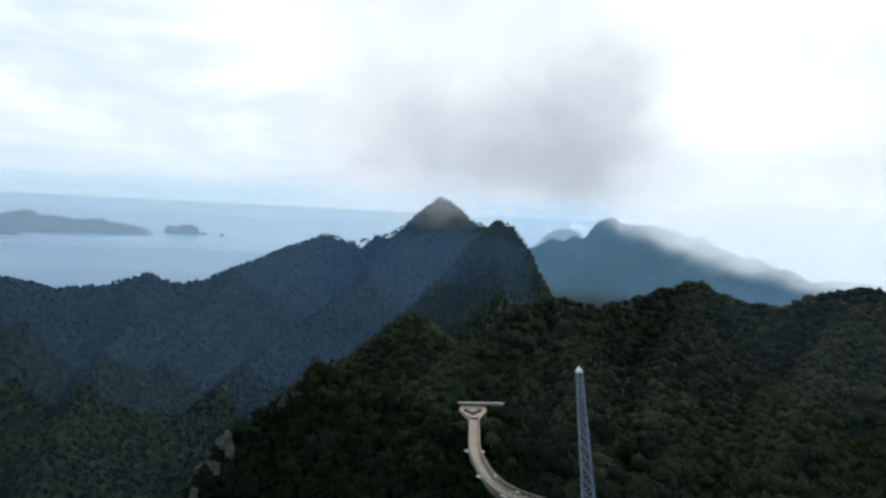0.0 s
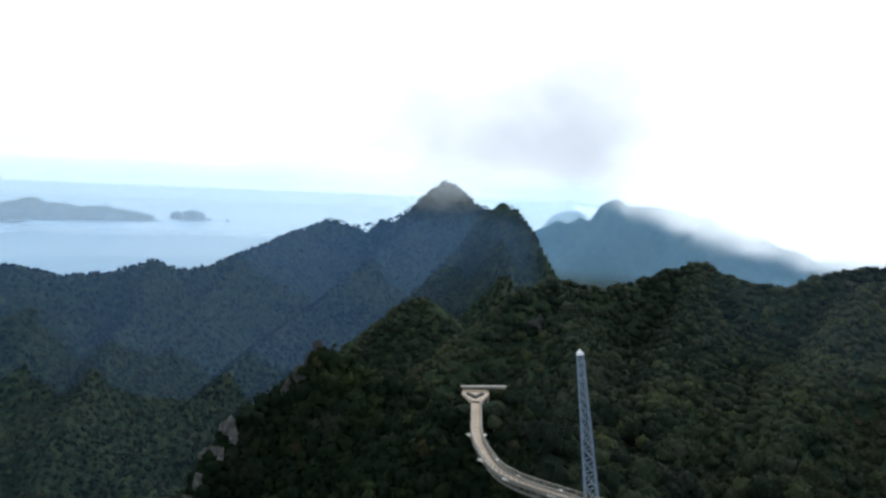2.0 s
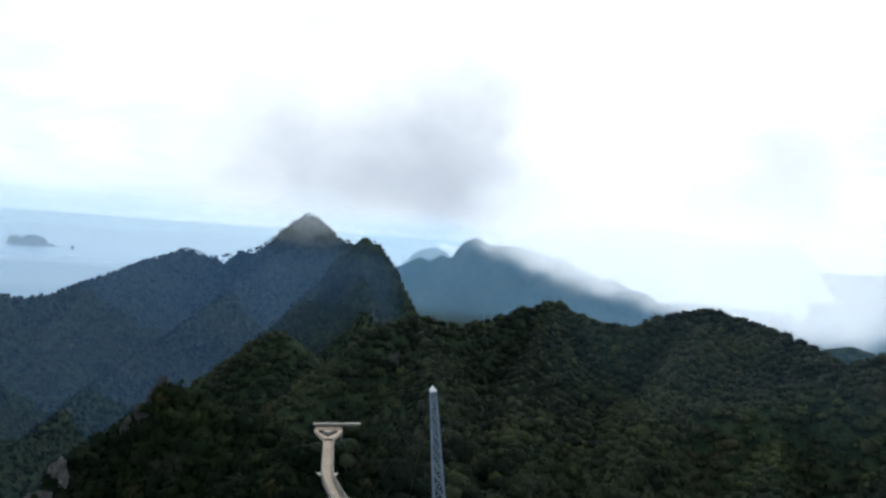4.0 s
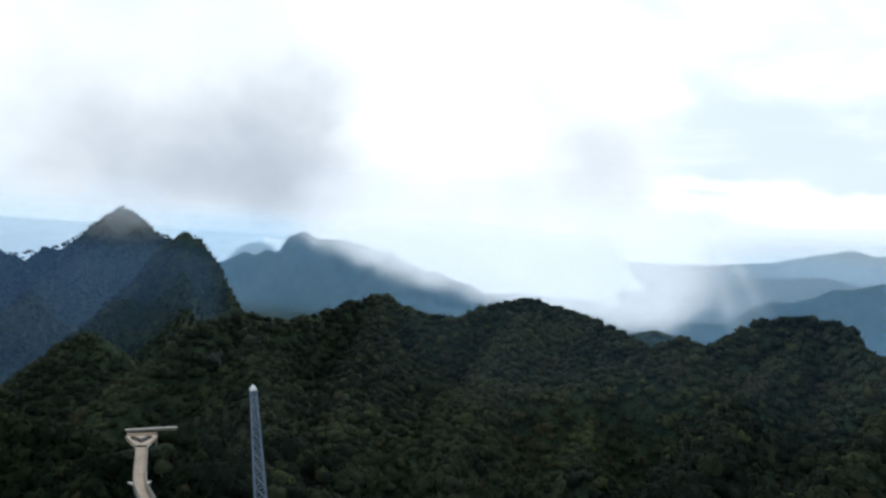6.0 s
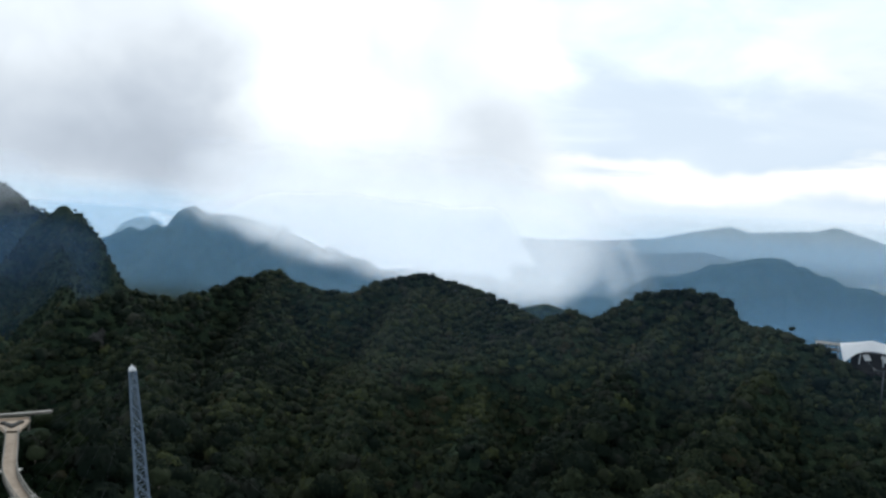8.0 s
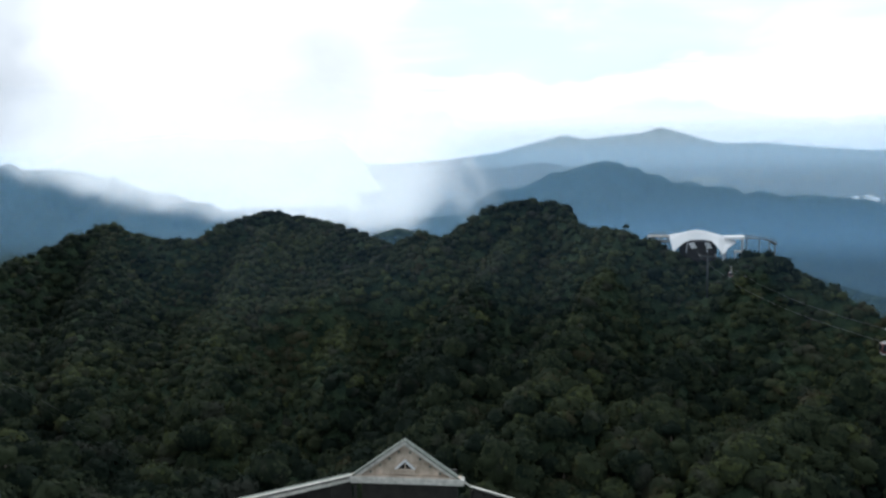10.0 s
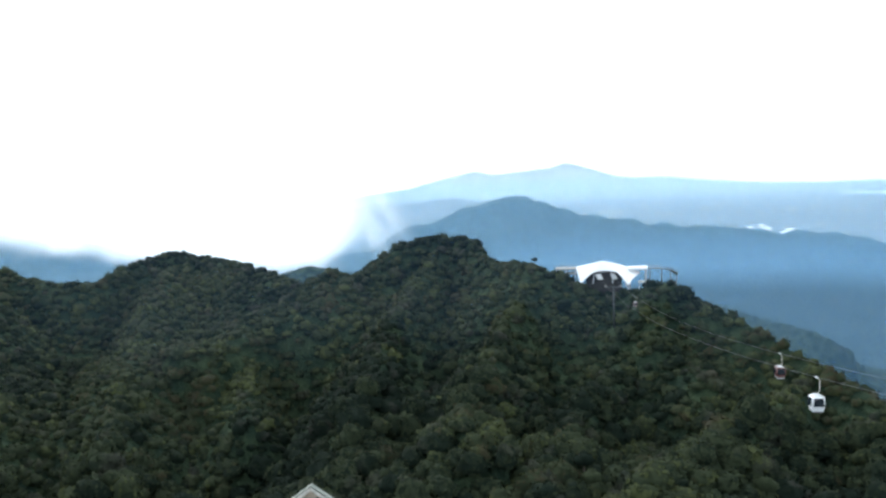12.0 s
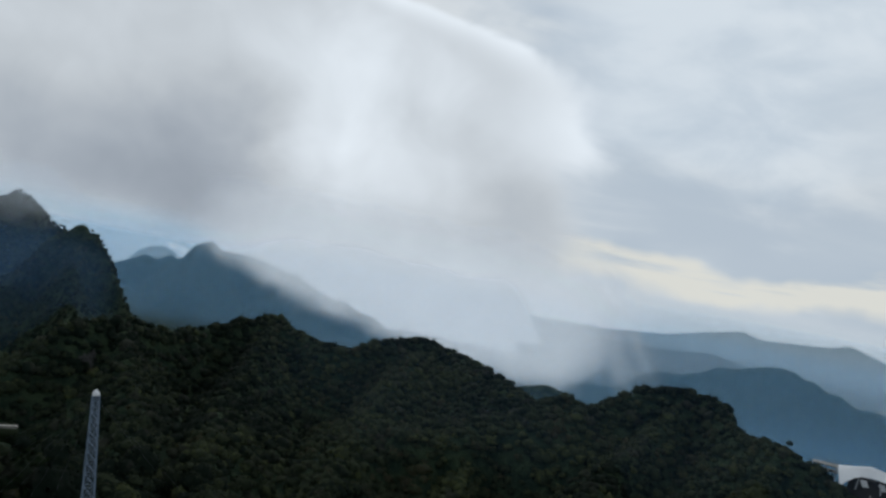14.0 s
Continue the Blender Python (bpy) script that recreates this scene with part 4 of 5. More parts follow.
def station():
    zg = STATION_Z
    yaw = STATION_TURN
    # own axes: x to the right as seen from the summit, y away, z up
    c = thing("station_canopy", (STATION.x, STATION.y, zg), "white tensile membrane canopy over a hilltop cable car station", "canopy", turn=yaw)
    # front edge (x, z): wing tip, foot, arch, foot, wing tip; top line above it
    front_x, front_z = (-11.9, -10.1, -8.2, -5.5, -3, 0, 3, 6, 8, 9.8, 11, 13, 16.7), (7.4, 0.4, 2.4, 4.4, 5.5, 5.8, 5.8, 5.4, 3.6, 1.2, -0.6, 2.4, 4.7)
    top_x, top_z = (-11.8, -9.6, -7.5, -5, -2.8, 0, 2.6, 5.2, 7, 8.8, 10.5, 12.5, 16.5), (7.6, 8.0, 8.4, 8.9, 9.5, 10.0, 9.6, 9.0, 8.5, 8.0, 7.5, 6.4, 4.9)
    deep = (0.6, 1.0, 0.75, 0.5, 0.38, 0.35, 0.38, 0.5, 0.75, 1.0, 1.0, 0.7, 0.3)
    n, k = 48, 9
    bm = bmesh.new()
    grid = []
    for i in range(n + 1):
        q = 12 * i / n
        fx, fz = np.interp(q, range(13), front_x), np.interp(q, range(13), front_z)
        tx, tz, dp = np.interp(q, range(13), top_x), np.interp(q, range(13), top_z), np.interp(q, range(13), deep)
        col = []
        for j in range(2 * k + 1):
            v = abs(j - k) / k           # 1 at an edge, 0 on the ridge
            s = -1 if j < k else 1
            w = v ** 1.35                # slack line from ridge to edge
            col.append(bm.verts.new((tx + (fx - tx) * w, s * 9.0 * dp * v, tz + (fz - tz) * w - 0.5 * math.sin(math.pi * v))))
        grid.append(col)
    for i in range(n):
        for j in range(2 * k):
            bm.faces.new((grid[i][j], grid[i + 1][j], grid[i + 1][j + 1], grid[i][j + 1]))
    mem = part("membrane", bm, M_MEMBRANE, c, "taut white membrane", smooth=True)
    sol = mem.modifiers.new("thickness", "SOLIDIFY")
    sol.thickness = 0.12
    for x, y in ((-10.1, -9.0), (11.0, -9.0), (-10.1, 9.0), (11.0, 9.0)):
        bm = bmesh.new()
        tube(bm, (x, y, -3.0), (x, y, 0.3), 0.35, 0.25, 8)
        part("anchor", bm, M_GREY, c)
    for x in (-4.5, 4.5):
        bm = bmesh.new()
        tube(bm, (x, -3, 0), (x * 0.8, 0, 8.0), 0.25, 0.18, 8)
        part("mast", bm, M_GREY, c)
    # boarding hall under the canopy
    h = thing("boarding_hall", (STATION.x, STATION.y, zg), "boarding hall with pale window panels, painted dark as the shade under the canopy", "building", turn=yaw)
    # hall wall near-black: the canopy's shade put into its colour
    bm = bmesh.new()
    box(bm, (-7.5, -1.5, -3.0), (8.5, 6, 4.6), 0.1)
    part("wall", bm, M_DARK, h)
    for x, w, lean in ((-1.6, 1.2, 0.7), (5.0, 1.1, 0.7)):
        bm = bmesh.new()
        prism(bm, [(x - w + 0.6, -1.9, 1.5), (x + w + 0.5, -1.9, 1.9), (x + w - lean, -1.9, 4.4), (x - w - lean, -1.9, 4.0)], (0, 0.35, 0))
        part("wall_panel", bm, M_WHITE, h, "white slanting panel")
    # foundation painted near-black as well, to pass for shade
    bm = bmesh.new()
    box(bm, (-9, -2, -9.0), (9, 8, -2.9), 0.1)
    part("foundation", bm, M_DARK, h)
    # viewing terrace on the left of the canopy
    t = thing("viewing_terrace", (STATION.x, STATION.y, zg), "open grey terrace with two decks and railings", "terrace", turn=yaw)
    for zz in (4.2, 6.6):
        bm = bmesh.new()
        box(bm, (-21.5, -4, zz), (-11.8, 6, zz + 0.35), 0.05)
        part("deck", bm, M_RAIL, t)
        bm = bmesh.new()
        for y in (-4, 6):
            tube(bm, (-21.5, y, zz + 1.3), (-11.8, y, zz + 1.3), 0.06)
            for k in range(6):
                tube(bm, (-21.5 + 1.94 * k, y, zz + 0.3), (-21.5 + 1.94 * k, y, zz + 1.3), 0.05)
        part("railing", bm, M_RAIL, t)
    for x in (-21, -16.5, -12.4):
        for y in (-3.5, 5.5):
            bm = bmesh.new()
            tube(bm, (x, y, -7), (x, y, 6.6), 0.22, None, 8)
            part("column", bm, M_GREY, t)
    # flat slabs and round walk on the right
    r = thing("round_walk", (STATION.x, STATION.y, zg), "curved raised walkway on slim columns beside the station", "walkway", turn=yaw)
    arc = [Vector((20 + 15 * math.sin(a), 15 - 15 * math.cos(a), 6.6 - 3.9 * (a / 1.2) ** 2.2)) for a in (1.2 * k / 16 for k in range(17))]
    bm = bmesh.new()
    ribbon(bm, arc, -0.9, 0.9, -0.35, 0.1)
    part("deck", bm, M_RAIL, r)
    for s in (-1, 1):
        bm = bmesh.new()
        ribbon(bm, arc, s * 0.9 - 0.04, s * 0.9 + 0.04, 0.95, 1.05)
        for k in range(0, 17, 2):
            tube(bm, arc[k] + sideways(arc, k) * 0.9 * s, arc[k] + sideways(arc, k) * 0.9 * s + Vector((0, 0, 1)), 0.04)
        part("railing", bm, M_RAIL, r)
    for k in (1, 6, 11, 16):
        bm = bmesh.new()
        tube(bm, arc[k] + Vector((0, 0, -0.3)), (arc[k].x, arc[k].y, -12), 0.22, 0.26, 8)
        part("column", bm, M_RAIL, r)
    w = thing("side_roof", (STATION.x, STATION.y, zg), "flat white roof slabs beside the canopy", "roof", turn=yaw)
    bm = bmesh.new()
    prism(bm, [(11.5, -3, 5.9), (20, -3, 6.1), (20, 4, 6.1), (11.5, 4, 5.9)], (0, 0, 1.1))
    part("slab", bm, M_WHITE, w)
    bm = bmesh.new()
    box(bm, (15.8, -4, 0.2), (20, 0, 0.8), 0.05)
    part("slab", bm, M_TRIM, w)
    for x, y in ((12.5, 3), (19.4, 3), (19.4, -2.4), (16.2, -3.6)):
        bm = bmesh.new()
        tube(bm, (x, y, -10), (x, y, 0.3 if y < -3 else 5.9), 0.25, None, 8)
        part("column", bm, M_GREY, w)


station()


def grip_line(offset):
    """The haul rope: station to the summit, with its sag."""
    a, b = Vector((318.0, 206.0, -43.5)), Vector((8.0, -34.8, -2.4))
    d = (b - a).normalized()
    n = Vector((-d.y, d.x, 0)).normalized() * offset
    return bow(a + n, b + n, 9.0, 60)


ROPES = [grip_line(0.0), grip_line(6.3)]
for line in ROPES:
    bm = bmesh.new()
    strand(bm, line, 0.02, 6)
    tagged(part("haul_cable", bm, M_CABLE), "thin dark haul cable between the station and the summit", "cable", "cable car ropes")


def cable_tower():
    p = ROPES[0][4].lerp(ROPES[1][4], 0.5)
    zg = height_at(p.x, p.y) - 0.5
    t = thing("cable_tower", (p.x, p.y, zg), "slim grey cable car tower in front of the station", "tower", turn=-54)
    top = p.z - zg - 0.6
    bm = bmesh.new()
    tube(bm, (0, 0, 0), (0, 0, top), 0.32, 0.24, 12)
    part("shaft", bm, M_CABLE, t, smooth=True)
    bm = bmesh.new()
    box(bm, (-3.4, -0.25, top - 0.25), (3.4, 0.25, top + 0.15), 0.05)
    part("crossarm", bm, M_CABLE, t)
    for x in (-3.15, 3.15):
        bm = bmesh.new()
        box(bm, (x - 0.18, -2.6, top + 0.15), (x + 0.18, 2.6, top + 0.5), 0.04)
        for k in range(6):
            tube(bm, (x - 0.1, -2.2 + k * 0.88, top + 0.5), (x + 0.1, -2.2 + k * 0.88, top + 0.5), 0.22, None, 10)
        part("sheave_train", bm, M_RAIL, t)


cable_tower()


def cabin(paint, label, rope, k):
    p = ROPES[rope][int(k)].lerp(ROPES[rope][int(k) + 1], k - int(k))
    d = ROPES[rope][int(k) + 1] - ROPES[rope][int(k)]
    g = thing("gondola_cabin", p + Vector((0, 0, 0.0)), label, "cable car", "cable car cabins", math.degrees(math.atan2(d.y, d.x)))
    g.scale = (0.7, 0.7, 0.7)
    # rounded body: barrel section along x (travel)
    bm = bmesh.new()
    bmesh.ops.create_cube(bm, size=1, matrix=Matrix.Translation((0, 0, -3.95)) @ Matrix.Diagonal((2.2, 2.0, 2.15, 1)))
    for v in bm.verts:
        if v.co.z < -4:
            v.co.x *= 0.80
            v.co.y *= 0.84
        else:
            v.co.x *= 0.88
            v.co.y *= 0.88
    bmesh.ops.subdivide_edges(bm, edges=bm.edges[:], cuts=3, use_grid_fill=True)
    for v in bm.verts:
        k2 = 1 + 0.14 * (1 - ((v.co.z + 3.95) / 1.08) ** 2)
        v.co.x *= k2
        v.co.y *= k2
    bmesh.ops.bevel(bm, geom=[e for e in bm.edges if e.calc_face_angle(0) > 0.9], offset=0.2, segments=3, affect="EDGES", profile=0.5)
    body = part("body", bm, paint, g, "", smooth=True)
    for s, ax in ((-1, 0), (1, 0), (-1, 1), (1, 1)):
        bm = bmesh.new()
        if ax == 0:
            prism(bm, [(s * 1.15, -0.8, -4.35), (s * 1.15, 0.8, -4.35), (s * 1.02, 0.68, -3.08), (s * 1.02, -0.68, -3.08)], (s * 0.02, 0, 0))
        else:
            prism(bm, [(-0.86, s * 1.05, -4.35), (0.86, s * 1.05, -4.35), (0.72, s * 0.93, -3.08), (-0.72, s * 0.93, -3.08)], (0, s * 0.03, 0))
        part("window", bm, M_WINDOW, body, "dark tinted window")
    bm = bmesh.new()
    box(bm, (-0.9, -0.8, -5.2), (0.9, 0.8, -5.0), 0.05)
    part("floor_frame", bm, M_GREY, g)
    bm = bmesh.new()
    strand(bm, [Vector((0, 0.0, 0)), Vector((0.0, 0.45, -0.35)), Vector((0, 0.45, -2.0)), Vector((0, 0, -2.75))], 0.055, 8)
    part("hanger_arm", bm, M_TRIM, g)
    bm = bmesh.new()
    box(bm, (-0.4, -0.1, -0.12), (0.4, 0.14, 0.12), 0.04)
    part("grip", bm, M_GREY, g)
    bm = bmesh.new()
    box(bm, (-0.8, -0.5, -2.85), (0.8, 0.5, -2.72), 0.04)
    part("roof_frame", bm, M_GREY, g)


cabin(M_WHITE, "white gondola cabin with dark windows on the cable", 0, 42.9)
cabin(M_RED, "dark red gondola cabin hanging on the cable", 1, 37.6)
cabin(M_RED, "dark red and white gondola cabin below the station", 1, 11.2)


# ---- islands, lakes ----
def island(az, r, length, width, height, seed, label):
    x0, y0, _ = polar(az, r, 0)
    z0 = float(sea_level(np.array(r)) + 6)
    a = radians(az)
    right, ahead = np.array((math.cos(a), -math.sin(a))), np.array((math.sin(a), math.cos(a)))
    n, m = 90, 30
    U, V = np.meshgrid(np.linspace(-1, 1, n), np.linspace(-1, 1, m), indexing="ij")
    prof = np.clip(1 - (np.abs(U) ** 2.2 + np.abs(V) ** 2), 0, 1) ** 0.6
    x = x0 + right[0] * U * length / 2 + ahead[0] * V * width / 2
    y = y0 + right[1] * U * length / 2 + ahead[1] * V * width / 2
    z = prof * (0.70 + 0.95 * fbm(x, y, length * 0.16 + 12, 5, seed)) * height + np.where(prof > 0, fbm(x, y, 18, 3, seed + 2) * 4, 0) - 3 * (prof <= 0.0)
    co = np.stack([x, y, z0 + z], -1).reshape(-1, 3)
    i, j = np.meshgrid(np.arange(n - 1), np.arange(m - 1), indexing="ij")
    quads = np.stack([i * m + j, (i + 1) * m + j, (i + 1) * m + j + 1, i * m + j + 1], -1).reshape(-1, 4)
    tagged(new("island", raw_mesh("island", co, quads, M_GROUND)), label, "island", "islands in the bay")


island(-26.7, 3200, 780, 260, 56, 6, "long low forested island in the hazy bay")
island(-17.5, 3180, 118, 70, 42, 2, "small humped forested islet in the bay")
island(-18.5, 3200, 45, 30, 36, 12, "tiny rocky islet beside the humped one")
island(-16.35, 3180, 22, 18, 16, 15, "tiny rocky islet at the islet's tip")
island(-15.13, 3140, 13, 12, 12, 21, "lone dark sea rock off the islets")
island(-30.5, 3000, 330, 90, 20, 27, "low wooded headland in the bay")


def lake(name, az0, az1, r0, r1, label, seed):
    rings = np.linspace(r0, r1, 14)
    me = sheet(name, rings, np.linspace(az0, az1, 40), lambda x, y: sea_level(np.hypot(x, y)) + 9, M_SEA)
    co = np.empty(len(me.vertices) * 3, np.float32)
    me.vertices.foreach_get("co", co)
    co = co.reshape(14, 40, 3)
    for j in range(40):   # a wandering shore
        u = j / 39
        w = 1 - (abs(2 * u - 1)) ** 3
        mid = 0.5 + 0.25 * math.sin(5 * u + seed)
        for i in range(14):
            rr = r0 + (r1 - r0) * (mid + (i / 13 - 0.5) * w * (0.8 + 0.2 * math.sin(17 * u + seed)))
            a = math.atan2(co[i, j, 0], co[i, j, 1])
            co[i, j] = (rr * math.sin(a), rr * math.cos(a), float(sea_level(rr)) + 9)
    me.vertices.foreach_set("co", co.ravel())
    me.update()
    tagged(new(name, me), label, "water", kind="structure")


lake("water_1", 75.6, 92, 2270, 2720, "bright tidal inlet beyond the blue ridge", 1.0)
lake("water_2", 60.5, 65.8, 3280, 3480, "narrow bright river reach on the plain", 2.0)
lake("water_3", 69.5, 76, 4300, 4520, "pale strip of distant water", 0.4)
lake("water_5", 76, 80, 3000, 3130, "small bright pond on the plain", 1.7)


FIELD = plain_material("pale_grass", (0.07, 0.085, 0.05), (0.16, 0.17, 0.11), 0.05, 0.95)
tagged(new("field", sheet("field", np.linspace(1600, 1632, 8), np.linspace(76.4, 81.5, 30), lambda x, y: terrain(x, y) + 5 + 3 * np.sin(x * 0.1), FIELD)),
       "pale grass clearing on the valley floor", "field", kind="structure")
clearing_rng = random.Random(8)
for k in range(30):   # pale clearings and paddies on the plain
    a0, r0 = clearing_rng.uniform(54, 82), clearing_rng.uniform(2600, 4200)
    wide, deep = clearing_rng.uniform(0.5, 2.2), clearing_rng.uniform(30, 110)
    tagged(new("field", sheet("field", np.linspace(r0, r0 + deep, 6), np.linspace(a0, a0 + wide, 12), lambda x, y: terrain(x, y) + 1.5 + 3 * fbm(x, y, 60, 2, 5), FIELD)),
           "pale grass clearing on the hazy plain", "field", kind="structure")
lake("water_4", 31.2, 32.4, 1880, 1905, "thin bright river bend in the valley", 0.0)


def valley_house(x, y, turn, size):
    hs = thing("valley_house", (x, y, height_at(x, y)), "small white-roofed house far down in the valley", "house", "houses in the valley", turn)
    w, d, t = size
    bm = bmesh.new()
    box(bm, (-w, -d, -4), (w, d, t), 0.2)
    part("wall", bm, M_TRIM, hs)
    bm = bmesh.new()
    prism(bm, [(-w - 0.8, -d - 0.8, t), (-w - 0.8, d + 0.8, t), (-w - 0.8, 0, t + d * 0.5)], (2 * w + 1.6, 0, 0))
    part("roof", bm, M_WHITE, hs)


house_rng = random.Random(3)
for k in range(14):
    x, y, _ = polar(house_rng.uniform(36.8, 39.6), house_rng.uniform(1650, 1760), 0)
    valley_house(x, y, house_rng.uniform(0, 180), (house_rng.uniform(6, 14), house_rng.uniform(4, 7), house_rng.uniform(4, 8)))
for k in range(16):   # a small town on the plain
    x, y, _ = polar(house_rng.uniform(64.5, 69.5), house_rng.uniform(2760, 3150), 0)
    valley_house(x, y, house_rng.uniform(0, 180), (house_rng.uniform(9, 20), house_rng.uniform(6, 10), house_rng.uniform(5, 10)))


# ---- rocks ----
def rock(place, size, seed, label, turn=0.0, mat=M_ROCK):
    bm = bmesh.new()
    bmesh.ops.create_icosphere(bm, subdivisions=4, radius=1)
    for v in bm.verts:
        p = v.co.copy()
        cleft = abs(noise.noise(Vector((p.x * 2.6 + seed, p.y * 2.6, p.z * 0.4))))    # upright clefts
        k = 1 + 0.38 * noise.noise(p * 1.1 + Vector((seed, 0, 0))) + 0.34 * noise.noise(p * 2.9 + Vector((0, seed, 0))) + 0.22 * noise.noise(p * 8 + Vector((0, 0, seed))) - 0.9 * max(0.0, 0.16 - cleft)
        v.co = Vector((p.x * size[0], p.y * size[1], p.z * size[2])) * k
    ob = part("rock_outcrop", bm, mat, None, "", smooth=False)
    ob.matrix_basis = pose(*place, 0, 0, turn)
    tagged(ob, label, "rock", "limestone outcrops")


for x, y, z, size, seed in ((-51.0, 196.5, -61.0, (1.5, 3.0, 4.2), 1.0), (-53.2, 190.5, -65.0, (1.1, 2.6, 3.0), 2.3), (-54.6, 183.5, -69.0, (1.0, 2.4, 2.8), 3.7), (-54.8, 176.5, -71.5, (1.0, 2.2, 2.4), 4.9),
                            (-32.2, 212.6, -45.0, (1.3, 2.0, 4.2), 5.3), (-33.9, 211.4, -47.4, (1.2, 2.0, 4.0), 6.1), (-36.3, 209.3, -49.8, (1.2, 1.8, 3.4), 8.8), (-39.0, 206.6, -52.0, (1.3, 1.8, 2.6), 7.7),
                            (45.0, 393.5, -64.5, (1.6, 3.0, 4.6), 9.1), (47.6, 396.5, -62.0, (1.2, 2.4, 4.0), 10.4), (40.0, 388.0, -70.0, (1.2, 2.4, 3.6), 11.2)):
    rock((x + 0.9, y - 0.5, z - 0.8), size, seed, "grey-brown limestone outcrop breaking through the jungle", seed * 50, M_ROCK_PALE if seed < 4 else M_ROCK)


# ---- forest ----
rng = np.random.default_rng(7)


def crown_shape(around, rows, lumps, sprays, leaf, seed):
    """A lumpy crown with leaf sprays all over it: quads and their normals, unit radius, base at 0."""
    g = np.random.default_rng(seed)
    e = np.arcsin(g.uniform(0.05, 1.0, lumps))
    a = 2.4 * np.arange(lumps) + g.uniform(0, 0.8, lumps)
    heads = np.stack([np.cos(a) * np.cos(e), np.sin(a) * np.cos(e), np.sin(e)], -1)
    big = g.uniform(0.75, 1.1, lumps)

    def skin(th, ph):
        d = np.stack([np.sin(th) * np.cos(ph), np.sin(th) * np.sin(ph), np.cos(th)], -1)
        near = np.clip((d[..., None, :] * heads).sum(-1), -1, 1)
        rad = 0.56 + 0.38 * (big * np.exp(-(1 - near) * 5.5)).max(-1)
        return d * rad[..., None] * np.array((1, 1, 0.95)) + np.array((0, 0, 0.15))

    def outward(th, ph):
        n = np.cross(skin(th + 0.12, ph) - skin(th - 0.12, ph), skin(th, ph + 0.12) - skin(th, ph - 0.12))
        return n / (np.linalg.norm(n, axis=-1, keepdims=True) + 1e-9)

    T, P = np.meshgrid(np.linspace(0.10, 1.85, rows + 1), np.linspace(0, 2 * math.pi, around + 1), indexing="ij")
    P = P + 0.3 * T
    co, no = skin(T, P), outward(T, P) * 0.72 + np.array((0, 0, 0.4))
    ring = lambda v: np.stack([v[:-1, :-1], v[1:, :-1], v[1:, 1:], v[:-1, 1:]], 2).reshape(-1, 4, 3)
    cap = lambda v: np.stack([v[0, 0], v[0, around // 4], v[0, around // 2], v[0, 3 * around // 4]])[None]
    quads, normals = [ring(co), cap(co)], [ring(no), cap(no)]
    th, ph = np.arccos(g.uniform(-0.15, 1.0, sprays)), g.uniform(0, 2 * math.pi, sprays)
    p, n = skin(th, ph), outward(th, ph)
    p = p + n * leaf * g.uniform(-0.2, 0.5, (sprays, 1))
    f = n + g.normal(size=(sprays, 3)) * 0.5
    f /= np.linalg.norm(f, axis=1, keepdims=True)
    t = np.cross(f, g.normal(size=(sprays, 3)))
    t /= np.linalg.norm(t, axis=1, keepdims=True)
    b = np.cross(f, t)
    k = leaf * g.uniform(0.7, 1.25, (sprays, 1))
    quads.append(np.stack([p + t * k, p + b * k * 0.7, p - t * k, p - b * k * 0.7], 1))
    m = n * 0.55 + f * 0.38 + np.array((0, 0, 0.35))
    normals.append(np.repeat((m / np.linalg.norm(m, axis=1, keepdims=True))[:, None], 4, 1))
    lift = np.concatenate([np.full(around * rows + 1, -0.10), np.full(sprays, 0.08)])   # inner shell darker, sprays paler: gap shade and highlights put into the tint
    return np.concatenate(quads), np.concatenate(normals), lift


def plant_forest(name, x, y, size, shapes, label, sink, mat=M_LEAF, heights=(0.6, 1.4)):
    """One mesh of all the crowns at these places."""
    z = terrain(x, y)
    pick = rng.integers(0, len(shapes), len(x))
    turn = rng.uniform(0, 2 * math.pi, len(x))
    tall = rng.uniform(*heights, len(x))
    tint = np.clip(0.95 * fbm(x, y, 60, 4, 31) + rng.normal(0.42, 0.23, len(x)), 0, 1)
    tint[rng.random(len(x)) < 0.02] = 1.1
    blocks, tints, bends = [], [], []
    for s, (shape, normals, lift) in enumerate(shapes):
        m = pick == s
        c, sn = np.cos(turn[m])[:, None, None], np.sin(turn[m])[:, None, None]
        q = shape[None]
        k = size[m][:, None, None]
        px = (q[..., 0] * c - q[..., 1] * sn) * k + x[m][:, None, None]
        py = (q[..., 0] * sn + q[..., 1] * c) * k + y[m][:, None, None]
        pz = q[..., 2] * k * tall[m][:, None, None] + (z[m] + sink * size[m])[:, None, None]
        blocks.append(np.stack([px, py, pz], -1).reshape(-1, 3))
        # lift brings each crown its painted highlights and gap shade
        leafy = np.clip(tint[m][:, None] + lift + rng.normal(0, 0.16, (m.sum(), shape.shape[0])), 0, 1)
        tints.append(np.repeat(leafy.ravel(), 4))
        q = normals[None]
        bends.append(np.stack([q[..., 0] * c - q[..., 1] * sn, q[..., 0] * sn + q[..., 1] * c, q[..., 2] + 0 * k], -1).reshape(-1, 3))
    co = np.concatenate(blocks)
    me = raw_mesh(name, co, np.arange(len(co)).reshape(-1, 4), mat)
    me.normals_split_custom_set_from_vertices(np.concatenate(bends).astype(np.float32))
    at = me.attributes.new("tint", "FLOAT", "POINT")
    at.data.foreach_set("value", np.concatenate(tints).astype(np.float32))
    return tagged(new(name, me), label, "forest", kind="stuff")


